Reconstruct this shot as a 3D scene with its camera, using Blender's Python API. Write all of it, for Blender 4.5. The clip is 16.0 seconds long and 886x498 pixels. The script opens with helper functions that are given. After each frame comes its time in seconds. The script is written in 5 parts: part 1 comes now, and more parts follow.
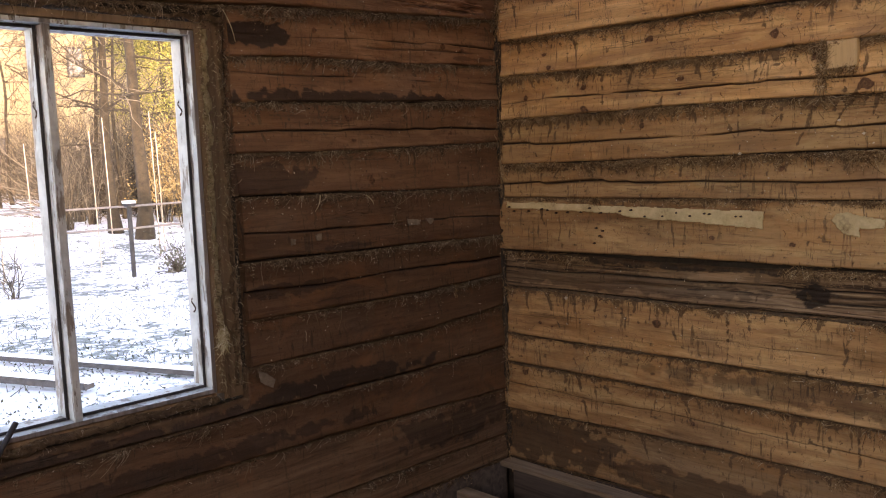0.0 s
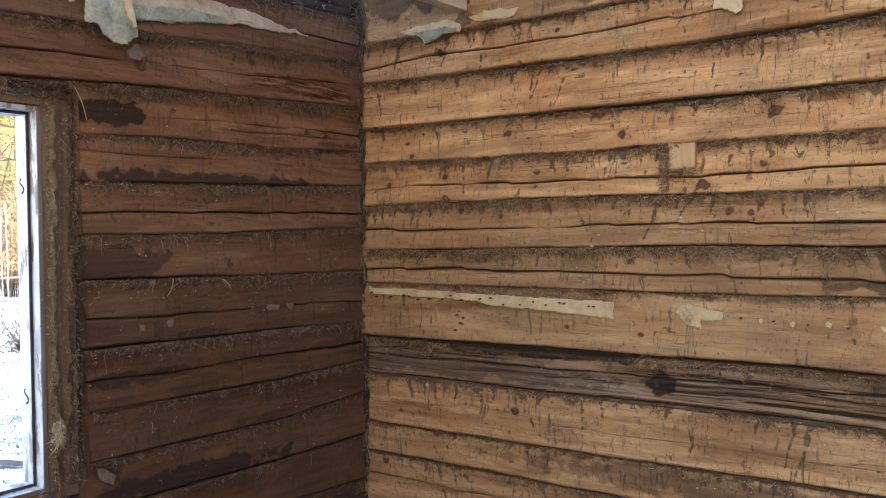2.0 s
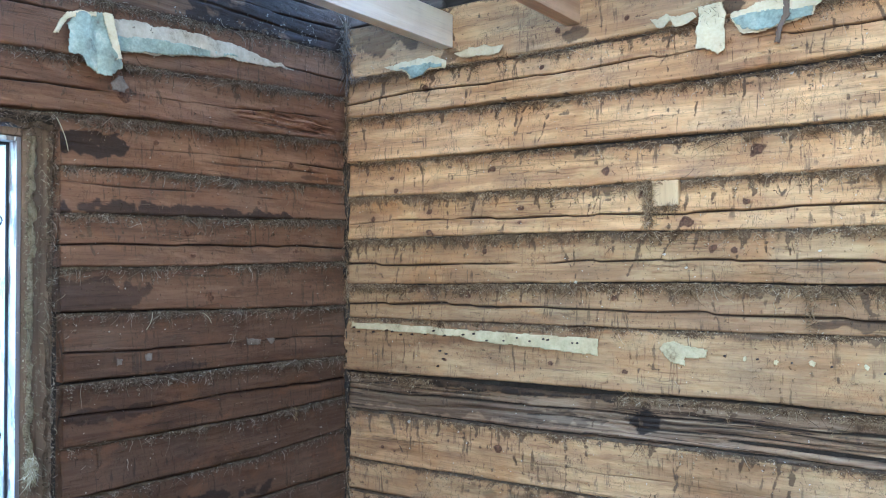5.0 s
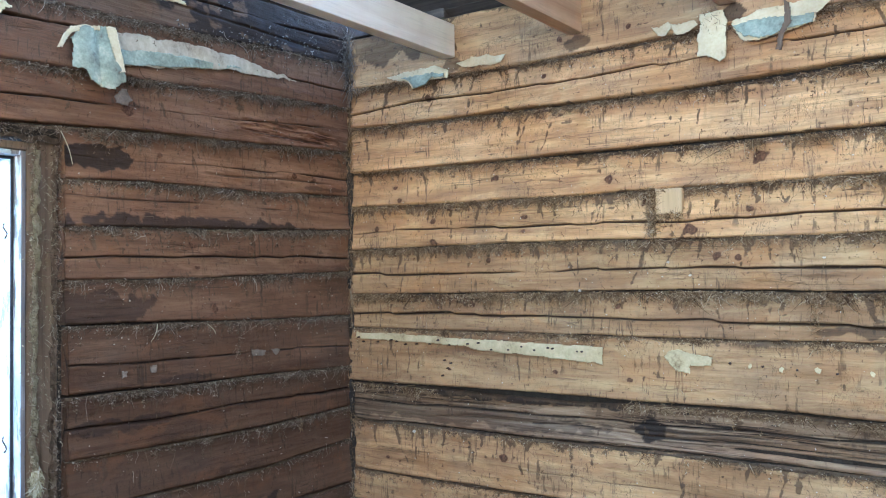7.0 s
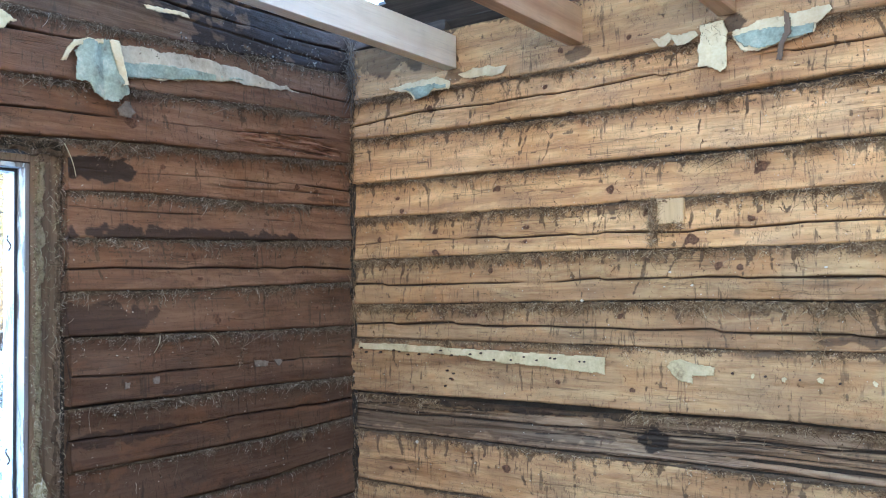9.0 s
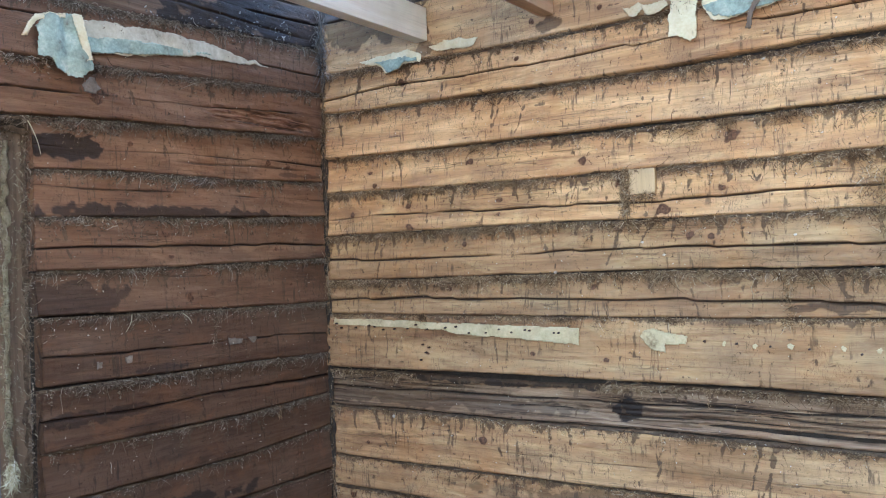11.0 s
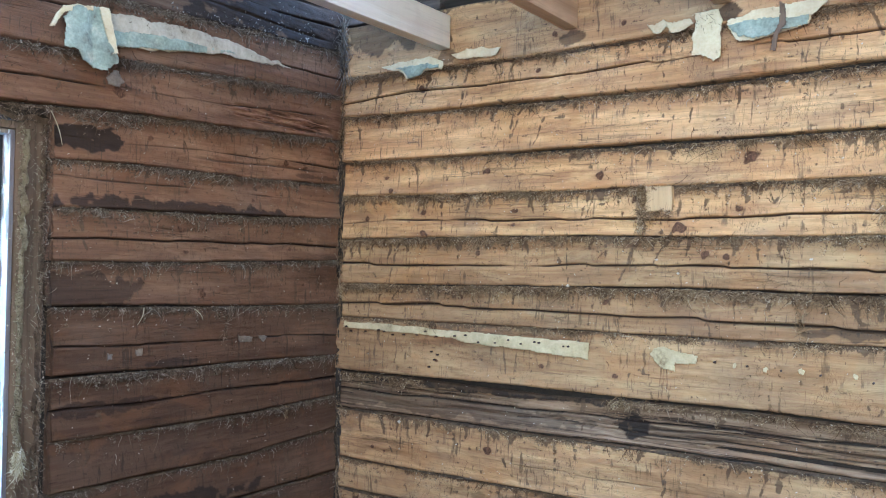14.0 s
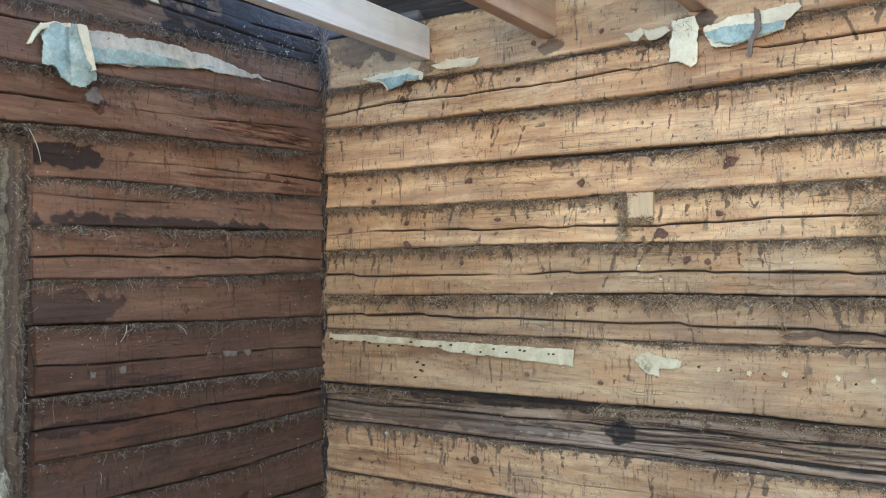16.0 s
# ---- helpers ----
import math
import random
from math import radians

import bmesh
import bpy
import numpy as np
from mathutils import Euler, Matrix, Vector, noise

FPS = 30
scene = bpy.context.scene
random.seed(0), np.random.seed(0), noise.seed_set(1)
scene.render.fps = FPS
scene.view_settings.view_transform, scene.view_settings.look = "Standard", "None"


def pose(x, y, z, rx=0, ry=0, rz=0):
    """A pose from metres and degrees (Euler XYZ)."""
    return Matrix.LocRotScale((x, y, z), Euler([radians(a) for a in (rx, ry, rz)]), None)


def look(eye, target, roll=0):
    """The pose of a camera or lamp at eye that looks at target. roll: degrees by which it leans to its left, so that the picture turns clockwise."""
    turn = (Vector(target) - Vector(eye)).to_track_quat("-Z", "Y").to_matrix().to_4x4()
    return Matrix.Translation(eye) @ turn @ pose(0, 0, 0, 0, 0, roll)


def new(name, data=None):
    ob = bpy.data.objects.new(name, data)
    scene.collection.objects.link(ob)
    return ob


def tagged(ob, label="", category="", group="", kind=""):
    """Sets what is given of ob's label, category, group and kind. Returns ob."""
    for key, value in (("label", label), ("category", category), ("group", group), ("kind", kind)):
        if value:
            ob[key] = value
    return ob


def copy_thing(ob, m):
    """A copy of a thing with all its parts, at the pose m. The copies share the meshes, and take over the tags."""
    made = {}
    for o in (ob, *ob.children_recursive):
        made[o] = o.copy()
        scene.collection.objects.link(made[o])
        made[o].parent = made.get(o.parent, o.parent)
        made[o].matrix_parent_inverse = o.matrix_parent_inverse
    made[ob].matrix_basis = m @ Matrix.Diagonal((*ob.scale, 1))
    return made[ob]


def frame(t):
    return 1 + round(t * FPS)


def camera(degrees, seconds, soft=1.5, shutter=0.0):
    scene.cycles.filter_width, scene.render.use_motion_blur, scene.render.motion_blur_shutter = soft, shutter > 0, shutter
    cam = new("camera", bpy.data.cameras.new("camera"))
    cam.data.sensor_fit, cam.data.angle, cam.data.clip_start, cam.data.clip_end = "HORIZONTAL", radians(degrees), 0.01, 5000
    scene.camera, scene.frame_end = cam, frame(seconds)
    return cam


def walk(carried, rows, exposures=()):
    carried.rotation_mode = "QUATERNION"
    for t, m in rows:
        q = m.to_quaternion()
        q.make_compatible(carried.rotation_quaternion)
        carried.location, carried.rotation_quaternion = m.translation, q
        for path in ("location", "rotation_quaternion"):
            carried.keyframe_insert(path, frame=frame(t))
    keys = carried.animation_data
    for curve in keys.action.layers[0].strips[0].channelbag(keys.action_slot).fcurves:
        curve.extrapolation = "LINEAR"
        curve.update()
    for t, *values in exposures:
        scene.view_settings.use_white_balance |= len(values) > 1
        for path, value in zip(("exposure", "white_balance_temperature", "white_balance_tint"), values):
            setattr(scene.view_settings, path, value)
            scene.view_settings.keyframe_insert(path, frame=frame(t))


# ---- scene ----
cam = camera(55.5, 16.0, soft=1.05)
PATH = [
    (0, (2.407, -2.735, 1.428), (0.99, -1.341, 1.21), -2.1),
    (0.5, (2.411, -2.729, 1.425), (1.002, -1.316, 1.288), -1.6),
    (1, (2.42, -2.736, 1.453), (1.016, -1.313, 1.424), -2.3),
    (1.5, (2.422, -2.722, 1.459), (1.099, -1.222, 1.484), -0.7),
    (2, (2.426, -2.7, 1.458), (1.234, -1.094, 1.417), -0.7),
    (2.5, (2.426, -2.69, 1.455), (1.281, -1.05, 1.447), 0.8),
    (3, (2.428, -2.68, 1.456), (1.357, -0.991, 1.461), 0.6),
    (3.5, (2.427, -2.68, 1.459), (1.369, -0.984, 1.49), 0.1),
    (4, (2.411, -2.682, 1.455), (1.296, -1.021, 1.445), 0.2),
    (4.2, (2.413, -2.687, 1.454), (1.278, -1.041, 1.461), 0.3),
    (6.5, (2.417, -2.691, 1.473), (1.252, -1.066, 1.528), -0.5),
    (7, (2.42, -2.689, 1.466), (1.253, -1.067, 1.525), -0.7),
    (7.5, (2.425, -2.689, 1.473), (1.239, -1.08, 1.547), -1.0),
    (8, (2.425, -2.69, 1.471), (1.249, -1.074, 1.552), -0.7),
    (10.5, (2.436, -2.686, 1.471), (1.276, -1.057, 1.529), -1.8),
    (11, (2.434, -2.678, 1.459), (1.303, -1.029, 1.484), -1.8),
    (11.5, (2.432, -2.678, 1.464), (1.309, -1.024, 1.457), 0.3),
    (12, (2.435, -2.677, 1.462), (1.3, -1.03, 1.45), 0.6),
    (12.5, (2.427, -2.68, 1.457), (1.291, -1.035, 1.407), 1.5),
    (13, (2.439, -2.684, 1.458), (1.283, -1.052, 1.437), 1.8),
    (13.5, (2.444, -2.682, 1.463), (1.272, -1.061, 1.45), 1.2),
    (14, (2.428, -2.683, 1.463), (1.275, -1.049, 1.504), 0.9),
    (14.5, (2.425, -2.686, 1.465), (1.274, -1.051, 1.513), 0.9),
    (15, (2.427, -2.686, 1.467), (1.287, -1.043, 1.515), 0.5),
    (15.5, (2.436, -2.676, 1.465), (1.312, -1.023, 1.517), 0.0),
    (16, (2.438, -2.68, 1.471), (1.312, -1.028, 1.531), -0.3),
]
EXPOSURES = [(0, 3.14, 7600, 34), (0.9, 3.08, 7500, 33), (1.5, 3.3, 7200, 36), (2.0, 3.90, 6300, 30), (2.5, 4.65, 5200, 12), (2.8, 4.71, 5150, 11), (3.5, 4.80, 4560, 10), (6.5, 4.65, 4850, 12), (8, 4.64, 4900, 13), (12.5, 4.64, 4980, 15), (16, 4.65, 4930, 13)]
walk(cam, [(t, look(eye, aim, lean)) for t, eye, aim, lean in PATH], EXPOSURES)

# ---- light ----
SUN_FROM = Vector((0.90, -0.38, 0.19)).normalized()
world = bpy.data.worlds.new("sky")
scene.world = world
world.use_nodes = True
wn = world.node_tree.nodes
sky = wn.new("ShaderNodeTexSky")
sky.sky_type = "NISHITA"
sky.sun_disc = False
sky.sun_elevation = math.asin(SUN_FROM.z)
sky.sun_rotation = math.atan2(SUN_FROM.x, SUN_FROM.y)
wn["Background"].inputs["Strength"].default_value = 0.15
world.node_tree.links.new(sky.outputs[0], wn["Background"].inputs["Color"])

sun = new("sun", bpy.data.lights.new("sun", "SUN"))
sun.data.energy, sun.data.angle, sun.data.color = 1.15, radians(0.6), (1.0, 0.90, 0.74)
sun.matrix_world = look(SUN_FROM * 20, (0, 0, 0))


def fill_light(name, eye, aim, width, height, watts, colour):
    """An unseen area lamp, added as sky light from an assumed opening behind the camera."""
    lamp = new(name, bpy.data.lights.new(name, "AREA"))
    lamp.data.shape, lamp.data.size, lamp.data.size_y = "RECTANGLE", width, height
    lamp.data.energy, lamp.data.color = watts, colour
    lamp.matrix_world = look(eye, aim)
    return lamp


fill_light("south_fill_light", (2.9, -5.36, 2.30), (2.9, 0, 2.30), 2.5, 1.0, 7.4, (1.0, 0.94, 0.86))


# ---- materials ----
class Nodes:
    """A short way to write a node material."""

    def __init__(self, name):
        self.mat = bpy.data.materials.new(name)
        self.mat.use_nodes = True
        self.tree = self.mat.node_tree
        self.bsdf = self.tree.nodes["Principled BSDF"]

    def put(self, kind, values=(), **settings):
        node = self.tree.nodes.new(kind)
        for key, value in settings.items():
            setattr(node, key, value)
        for key, value in dict(values).items():
            if isinstance(value, bpy.types.NodeSocket):
                self.tree.links.new(value, node.inputs[key])
            else:
                node.inputs[key].default_value = value
        return node

    def to(self, key, value):
        if isinstance(value, bpy.types.NodeSocket):
            self.tree.links.new(value, self.bsdf.inputs[key])
        else:
            self.bsdf.inputs[key].default_value = value

    def math(self, op, a, b=0.0, clamp=False):
        return self.put("ShaderNodeMath", {0: a, 1: b}, operation=op, use_clamp=clamp).outputs[0]

    def place(self, scale=(1, 1, 1), shift=True):
        """World position, scaled, and shifted by chance from object to object."""
        pos = self.put("ShaderNodeNewGeometry").outputs["Position"]
        if shift:
            rnd = self.put("ShaderNodeObjectInfo").outputs["Random"]
            far = self.put("ShaderNodeVectorMath", {0: (37.0, 53.0, 71.0), "Scale": rnd}, operation="SCALE").outputs[0]
            pos = self.put("ShaderNodeVectorMath", {0: pos, 1: far}, operation="ADD").outputs[0]
        return self.put("ShaderNodeVectorMath", {0: pos, 1: scale}, operation="MULTIPLY").outputs[0]

    def noise(self, where, scale=1.0, detail=4.0, rough=0.55, warp=0.0):
        return self.put("ShaderNodeTexNoise", {"Vector": where, "Scale": scale, "Detail": detail, "Roughness": rough, "Distortion": warp}).outputs["Fac"]

    def ramp(self, fac, stops):
        node = self.put("ShaderNodeValToRGB", {0: fac})
        band = node.color_ramp
        while len(band.elements) < len(stops):
            band.elements.new(0.5)
        for el, (at, c) in zip(band.elements, stops):
            el.position, el.color = at, (*c, 1) if len(c) == 3 else c
        return node.outputs[0]

    def step(self, fac, low, high):
        return self.put("ShaderNodeMapRange", {0: fac, 1: low, 2: high, 3: 0.0, 4: 1.0}, interpolation_type="SMOOTHSTEP").outputs[0]

    def mix(self, fac, a, b, blend="MIX"):
        def full(c):
            return c if isinstance(c, bpy.types.NodeSocket) else (*c, 1)
        return self.put("ShaderNodeMix", {0: fac, 6: full(a), 7: full(b)}, data_type="RGBA", blend_type=blend).outputs[2]

    def attr(self, name):
        return self.put("ShaderNodeAttribute", attribute_name=name).outputs["Fac"]

    def bump(self, height, strength, distance):
        self.to("Normal", self.put("ShaderNodeBump", {"Height": height, "Strength": strength, "Distance": distance}).outputs[0])


def hewn_wood(name, along, dark, mid, light):
    """Old hewn logs: grain along x or y, knots, moss stains, painted shade and grey weathering from the mesh's own
    attributes.
    """
    n = Nodes(name)

    def stretched(a, c):
        return n.place((a, c, c) if along == "x" else (c, a, c))

    broad = n.noise(stretched(1.3, 16), 1.0, 5, 0.6, 0.6)
    fine = n.noise(stretched(7, 230), 1.0, 4, 0.65, 0.4)
    rings = n.noise(stretched(2.2, 60), 1.0, 3, 0.6, 0.8)
    blot = n.noise(n.place((3.1, 3.1, 3.1)), 1.0, 5, 0.6)
    mott = n.noise(n.place((26, 26, 26)), 1.0, 5, 0.65)
    col = n.ramp(broad, [(0.28, dark), (0.5, mid), (0.72, light)])
    col = n.mix(n.math("MULTIPLY", n.step(rings, 0.50, 0.72), 0.28), col, tuple(c * 0.5 for c in dark))
    col = n.mix(n.math("MULTIPLY", n.step(fine, 0.52, 0.72), 0.30), col, tuple(c * 0.42 for c in dark))
    col = n.mix(n.math("MULTIPLY", n.step(mott, 0.52, 0.72), 0.26), col, (0.20, 0.135, 0.075))
    col = n.mix(n.math("MULTIPLY", n.step(blot, 0.50, 0.72), 0.34), col, (0.17, 0.12, 0.08))
    fresh = n.noise(stretched(3.2, 15), 1.0, 6, 0.68, 0.5)
    col = n.mix(n.math("MULTIPLY", n.step(fresh, 0.50, 0.66), 0.42), col, tuple(min(0.85, c * 1.15) for c in light))
    wet = n.noise(stretched(2.0, 11), 1.0, 6, 0.68, 0.5)
    col = n.mix(n.math("MULTIPLY", n.step(wet, 0.54, 0.66), 0.42), col, tuple(c * 0.62 for c in dark))
    # grime that ran down, in thin uneven trails
    down = n.noise(n.place((70, 70, 8)), 1.0, 5, 0.62, 0.7)
    where = n.noise(n.place((5, 5, 8)), 1.0, 4, 0.6)
    smear = n.math("MULTIPLY", n.step(down, 0.55, 0.64), n.step(where, 0.43, 0.57))
    col = n.mix(n.math("MULTIPLY", smear, 0.74), col, (0.10, 0.066, 0.036))
    # threadlike trails that branch and wander
    thread = n.noise(n.place((34, 34, 15)), 1.0, 3, 0.55, 1.6)
    trail = n.math("SUBTRACT", 1.0, n.step(n.math("ABSOLUTE", n.math("SUBTRACT", thread, 0.5)), 0.003, 0.017))
    trail = n.math("MULTIPLY", trail, n.step(n.noise(n.place((6, 6, 9)), 1.0, 4, 0.6), 0.49, 0.60))
    col = n.mix(n.math("MULTIPLY", trail, 0.58), col, (0.085, 0.050, 0.026))
    hair = n.noise(stretched(1.1, 42), 1.0, 2, 0.5, 0.5)
    line = n.math("SUBTRACT", 1.0, n.step(n.math("ABSOLUTE", n.math("SUBTRACT", hair, 0.5)), 0.003, 0.014))
    line = n.math("MULTIPLY", line, n.step(n.noise(stretched(1.7, 9), 1.0, 3, 0.6), 0.50, 0.60))
    col = n.mix(n.math("MULTIPLY", line, 0.45), col, (0.055, 0.034, 0.020))
    scar = n.noise(n.place((105, 105, 70)), 1.0, 3, 0.6, 0.8)
    nick = n.math("MULTIPLY", n.step(scar, 0.645, 0.70), n.step(n.noise(n.place((9, 9, 15)), 1.0, 3, 0.6), 0.42, 0.54))
    col = n.mix(n.math("MULTIPLY", nick, 0.75), col, (0.065, 0.040, 0.022))
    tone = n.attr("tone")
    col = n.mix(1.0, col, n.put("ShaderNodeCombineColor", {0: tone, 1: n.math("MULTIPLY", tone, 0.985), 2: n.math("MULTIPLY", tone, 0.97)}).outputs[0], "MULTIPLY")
    grey = n.attr("grey")
    greyed = n.ramp(rings, [(0.32, (0.080, 0.053, 0.033)), (0.5, (0.245, 0.163, 0.094)), (0.68, (0.43, 0.305, 0.183))])
    col = n.mix(grey, col, greyed)
    dry = n.noise(stretched(0.8, 50), 1.0, 3, 0.5, 0.4)
    dry = n.math("SUBTRACT", 1.0, n.step(n.math("ABSOLUTE", n.math("SUBTRACT", dry, 0.5)), 0.006, 0.030))
    dry = n.math("MULTIPLY", n.math("MULTIPLY", dry, n.step(n.noise(stretched(1.1, 13), 1.0, 3, 0.6), 0.44, 0.58)), n.step(grey, 0.35, 0.6))
    col = n.mix(n.math("MULTIPLY", dry, 0.9), col, (0.018, 0.013, 0.010))
    amber = n.step(n.noise(n.place((4.5, 4.5, 8)), 1.0, 5, 0.62, 0.6), 0.53, 0.68)
    bare = n.attr("bare")
    col = n.mix(n.math("MULTIPLY", n.math("MULTIPLY", amber, 0.38), n.math("SUBTRACT", 1.0, grey, True)), col, tuple(c * k for c, k in zip(mid, (0.90, 0.74, 0.56))))
    raw = n.ramp(n.noise(stretched(6, 85), 1.0, 4, 0.6, 0.6), [(0.34, (0.045, 0.020, 0.011)), (0.50, (0.230, 0.110, 0.056)), (0.66, (0.40, 0.235, 0.130))])
    col = n.mix(n.math("MULTIPLY", bare, 0.9, True), col, raw)
    knot = n.attr("knot")
    crumb = n.noise(n.place((120, 120, 80)), 1.0, 4, 0.65, 0.6)
    heart = n.step(n.math("ADD", knot, n.math("MULTIPLY", n.math("SUBTRACT", crumb, 0.5), 0.7)), 0.30, 0.75)
    col = n.mix(n.math("MULTIPLY", heart, 0.96), col, n.ramp(crumb, [(0.35, (0.050, 0.022, 0.011)), (0.65, (0.190, 0.092, 0.043))]))
    stain_shade = n.attr("stain_shade")
    col = n.mix(n.math("MULTIPLY", stain_shade, 0.92, True), col, (0.020, 0.015, 0.012))
    dirt = n.attr("dirt")
    crisp = n.step(n.math("ADD", dirt, n.math("MULTIPLY", n.math("SUBTRACT", crumb, 0.5), 1.5)), 0.38, 0.80)
    col = n.mix(n.math("MULTIPLY", crisp, 0.80), col, n.ramp(mott, [(0.35, (0.070, 0.041, 0.021)), (0.65, (0.150, 0.096, 0.050))]))
    n.to("Base Color", col)
    n.to("Roughness", n.math("ADD", 0.68, n.math("MULTIPLY", mott, 0.25)))
    n.to("Specular IOR Level", 0.25)
    height = n.math("ADD", n.math("MULTIPLY", fine, 0.5), n.math("ADD", n.math("MULTIPLY", rings, 0.6), n.math("MULTIPLY", mott, 0.7)))
    height = n.math("SUBTRACT", height, n.math("MULTIPLY", n.math("ADD", dry, n.math("ADD", line, nick)), 0.8))
    height = n.math("ADD", height, n.math("MULTIPLY", n.math("MULTIPLY", crisp, crumb), 0.8))
    n.bump(height, 0.7, 0.005)
    return n.mat


def plain_grain(name, along, dark, light, rough=0.7, scale=1.0, wear=0.25, wear_colour=(0.16, 0.11, 0.07)):
    """Sawn or planed timber with the grain along one axis."""
    n = Nodes(name)
    a, c = 1.5 * scale, 34 * scale
    s = {"x": (a, c, c), "y": (c, a, c), "z": (c, c, a)}[along]
    g = n.noise(n.place(s), 1.0, 5, 0.6, 0.7)
    f = n.noise(n.place(tuple(v * 6 for v in s)), 1.0, 3, 0.6)
    b = n.noise(n.place((5, 5, 5)), 1.0, 4, 0.6)
    col = n.ramp(g, [(0.3, dark), (0.68, light)])
    col = n.mix(n.math("MULTIPLY", n.step(f, 0.5, 0.75), 0.25), col, tuple(v * 0.55 for v in dark))
    col = n.mix(n.math("MULTIPLY", n.step(b, 0.48, 0.7), wear), col, wear_colour)
    n.to("Base Color", col)
    n.to("Roughness", rough)
    n.bump(n.math("ADD", g, f), 0.35, 0.002)
    return n.mat


def mottled(name, stops, scale=20.0, rough=0.9, bump=0.4, distance=0.004, detail=5, metal=0.0):
    """A plain surface whose colour wanders between a few tones."""
    n = Nodes(name)
    a = n.noise(n.place((scale,) * 3), 1.0, detail, 0.6)
    b = n.noise(n.place((scale * 7,) * 3), 1.0, 3, 0.6)
    col = n.ramp(n.math("ADD", n.math("MULTIPLY", a, 0.7), n.math("MULTIPLY", b, 0.3)), stops)
    n.to("Base Color", col)
    n.to("Roughness", rough)
    n.to("Metallic", metal)
    n.bump(n.math("ADD", a, b), bump, distance)
    return n.mat


def fibre_material(name, stops):
    """Dry moss and tow: each strand has its own tone."""
    n = Nodes(name)
    isle = n.put("ShaderNodeNewGeometry").outputs["Random Per Island"]
    n.to("Base Color", n.ramp(isle, stops))
    n.to("Roughness", 0.95)
    n.to("Specular IOR Level", 0.1)
    return n.mat


def chipped_paint(name):
    """White window paint, flaked down to grey wood."""
    n = Nodes(name)
    a = n.noise(n.place((22, 22, 5)), 1.0, 6, 0.68)
    low = n.noise(n.place((9, 9, 3)), 1.0, 4, 0.6)
    bare = n.step(n.math("ADD", n.math("MULTIPLY", a, 0.7), n.math("MULTIPLY", low, 0.3)), 0.510, 0.545)
    smear = n.noise(n.place((14, 14, 14)), 1.0, 5, 0.6)
    white = n.ramp(smear, [(0.3, (0.32, 0.345, 0.33)), (0.6, (0.53, 0.565, 0.545))])
    wood = n.ramp(n.noise(n.place((90, 90, 6)), 1.0, 4, 0.6), [(0.3, (0.10, 0.085, 0.07)), (0.7, (0.30, 0.26, 0.21))])
    n.to("Base Color", n.mix(bare, white, wood))
    n.to("Roughness", 0.55)
    n.bump(n.math("SUBTRACT", 1.0, bare), 0.6, 0.0015)
    return n.mat


def snow_ground(name):
    """Thin snow on rough grass, with leaf litter and green showing through."""
    n = Nodes(name)
    big = n.noise(n.place((0.35, 0.35, 0.35), False), 1.0, 4, 0.6)
    mid = n.noise(n.place((2.2, 2.2, 2.2), False), 1.0, 5, 0.65)
    small = n.noise(n.place((11, 11, 11), False), 1.0, 4, 0.6)
    open_ = n.step(n.math("ADD", n.math("MULTIPLY", big, 0.35), n.math("ADD", n.math("MULTIPLY", mid, 0.35), n.math("MULTIPLY", small, 0.35))), 0.530, 0.60)
    grass = n.ramp(small, [(0.3, (0.035, 0.050, 0.035)), (0.7, (0.13, 0.16, 0.12))])
    snow = n.ramp(mid, [(0.3, (0.72, 0.75, 0.80)), (0.7, (0.86, 0.87, 0.90))])
    n.to("Base Color", n.mix(n.math("MULTIPLY", open_, 0.92), snow, grass))
    n.to("Roughness", 0.8)
    n.bump(n.math("ADD", mid, small), 0.8, 0.03)
    return n.mat


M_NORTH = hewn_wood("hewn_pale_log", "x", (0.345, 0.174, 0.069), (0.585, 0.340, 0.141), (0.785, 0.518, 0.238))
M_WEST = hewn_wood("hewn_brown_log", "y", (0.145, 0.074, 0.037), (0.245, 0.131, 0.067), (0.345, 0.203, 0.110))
M_OLD = plain_grain("plain_log", "x", (0.20, 0.12, 0.06), (0.36, 0.23, 0.12))
M_CORE = mottled("packed_moss", [(0.3, (0.020, 0.015, 0.010)), (0.7, (0.070, 0.052, 0.032))], 30, 1.0, 0.8, 0.01)
M_MOSS = mottled("moss_bead", [(0.3, (0.055, 0.035, 0.018)), (0.5, (0.155, 0.102, 0.054)), (0.75, (0.29, 0.20, 0.115))], 45, 1.0, 1.0, 0.012)
M_FIBRE = fibre_material("dry_moss_strands", [(0.0, (0.095, 0.056, 0.025)), (0.45, (0.27, 0.175, 0.084)), (0.85, (0.47, 0.33, 0.175)), (1.0, (0.70, 0.56, 0.37))])
M_FIBRE_GREY = fibre_material("grey_moss_strands", [(0.0, (0.060, 0.042, 0.025)), (0.5, (0.170, 0.122, 0.074)), (0.85, (0.32, 0.245, 0.160)), (1.0, (0.58, 0.49, 0.37))])
M_FIBRE_DARK = fibre_material("dark_moss_strands", [(0.0, (0.060, 0.033, 0.014)), (0.5, (0.165, 0.100, 0.046)), (0.88, (0.31, 0.208, 0.105)), (1.0, (0.56, 0.43, 0.26))])
M_TOW = fibre_material("yellow_tow_strands", [(0.0, (0.11, 0.085, 0.045)), (0.5, (0.28, 0.23, 0.13)), (1.0, (0.55, 0.48, 0.32))])
M_JOIST_A = plain_grain("planed_spruce_pale", "y", (0.78, 0.67, 0.50), (0.90, 0.82, 0.66), 0.6, 0.7, 0.22, (0.50, 0.39, 0.26))
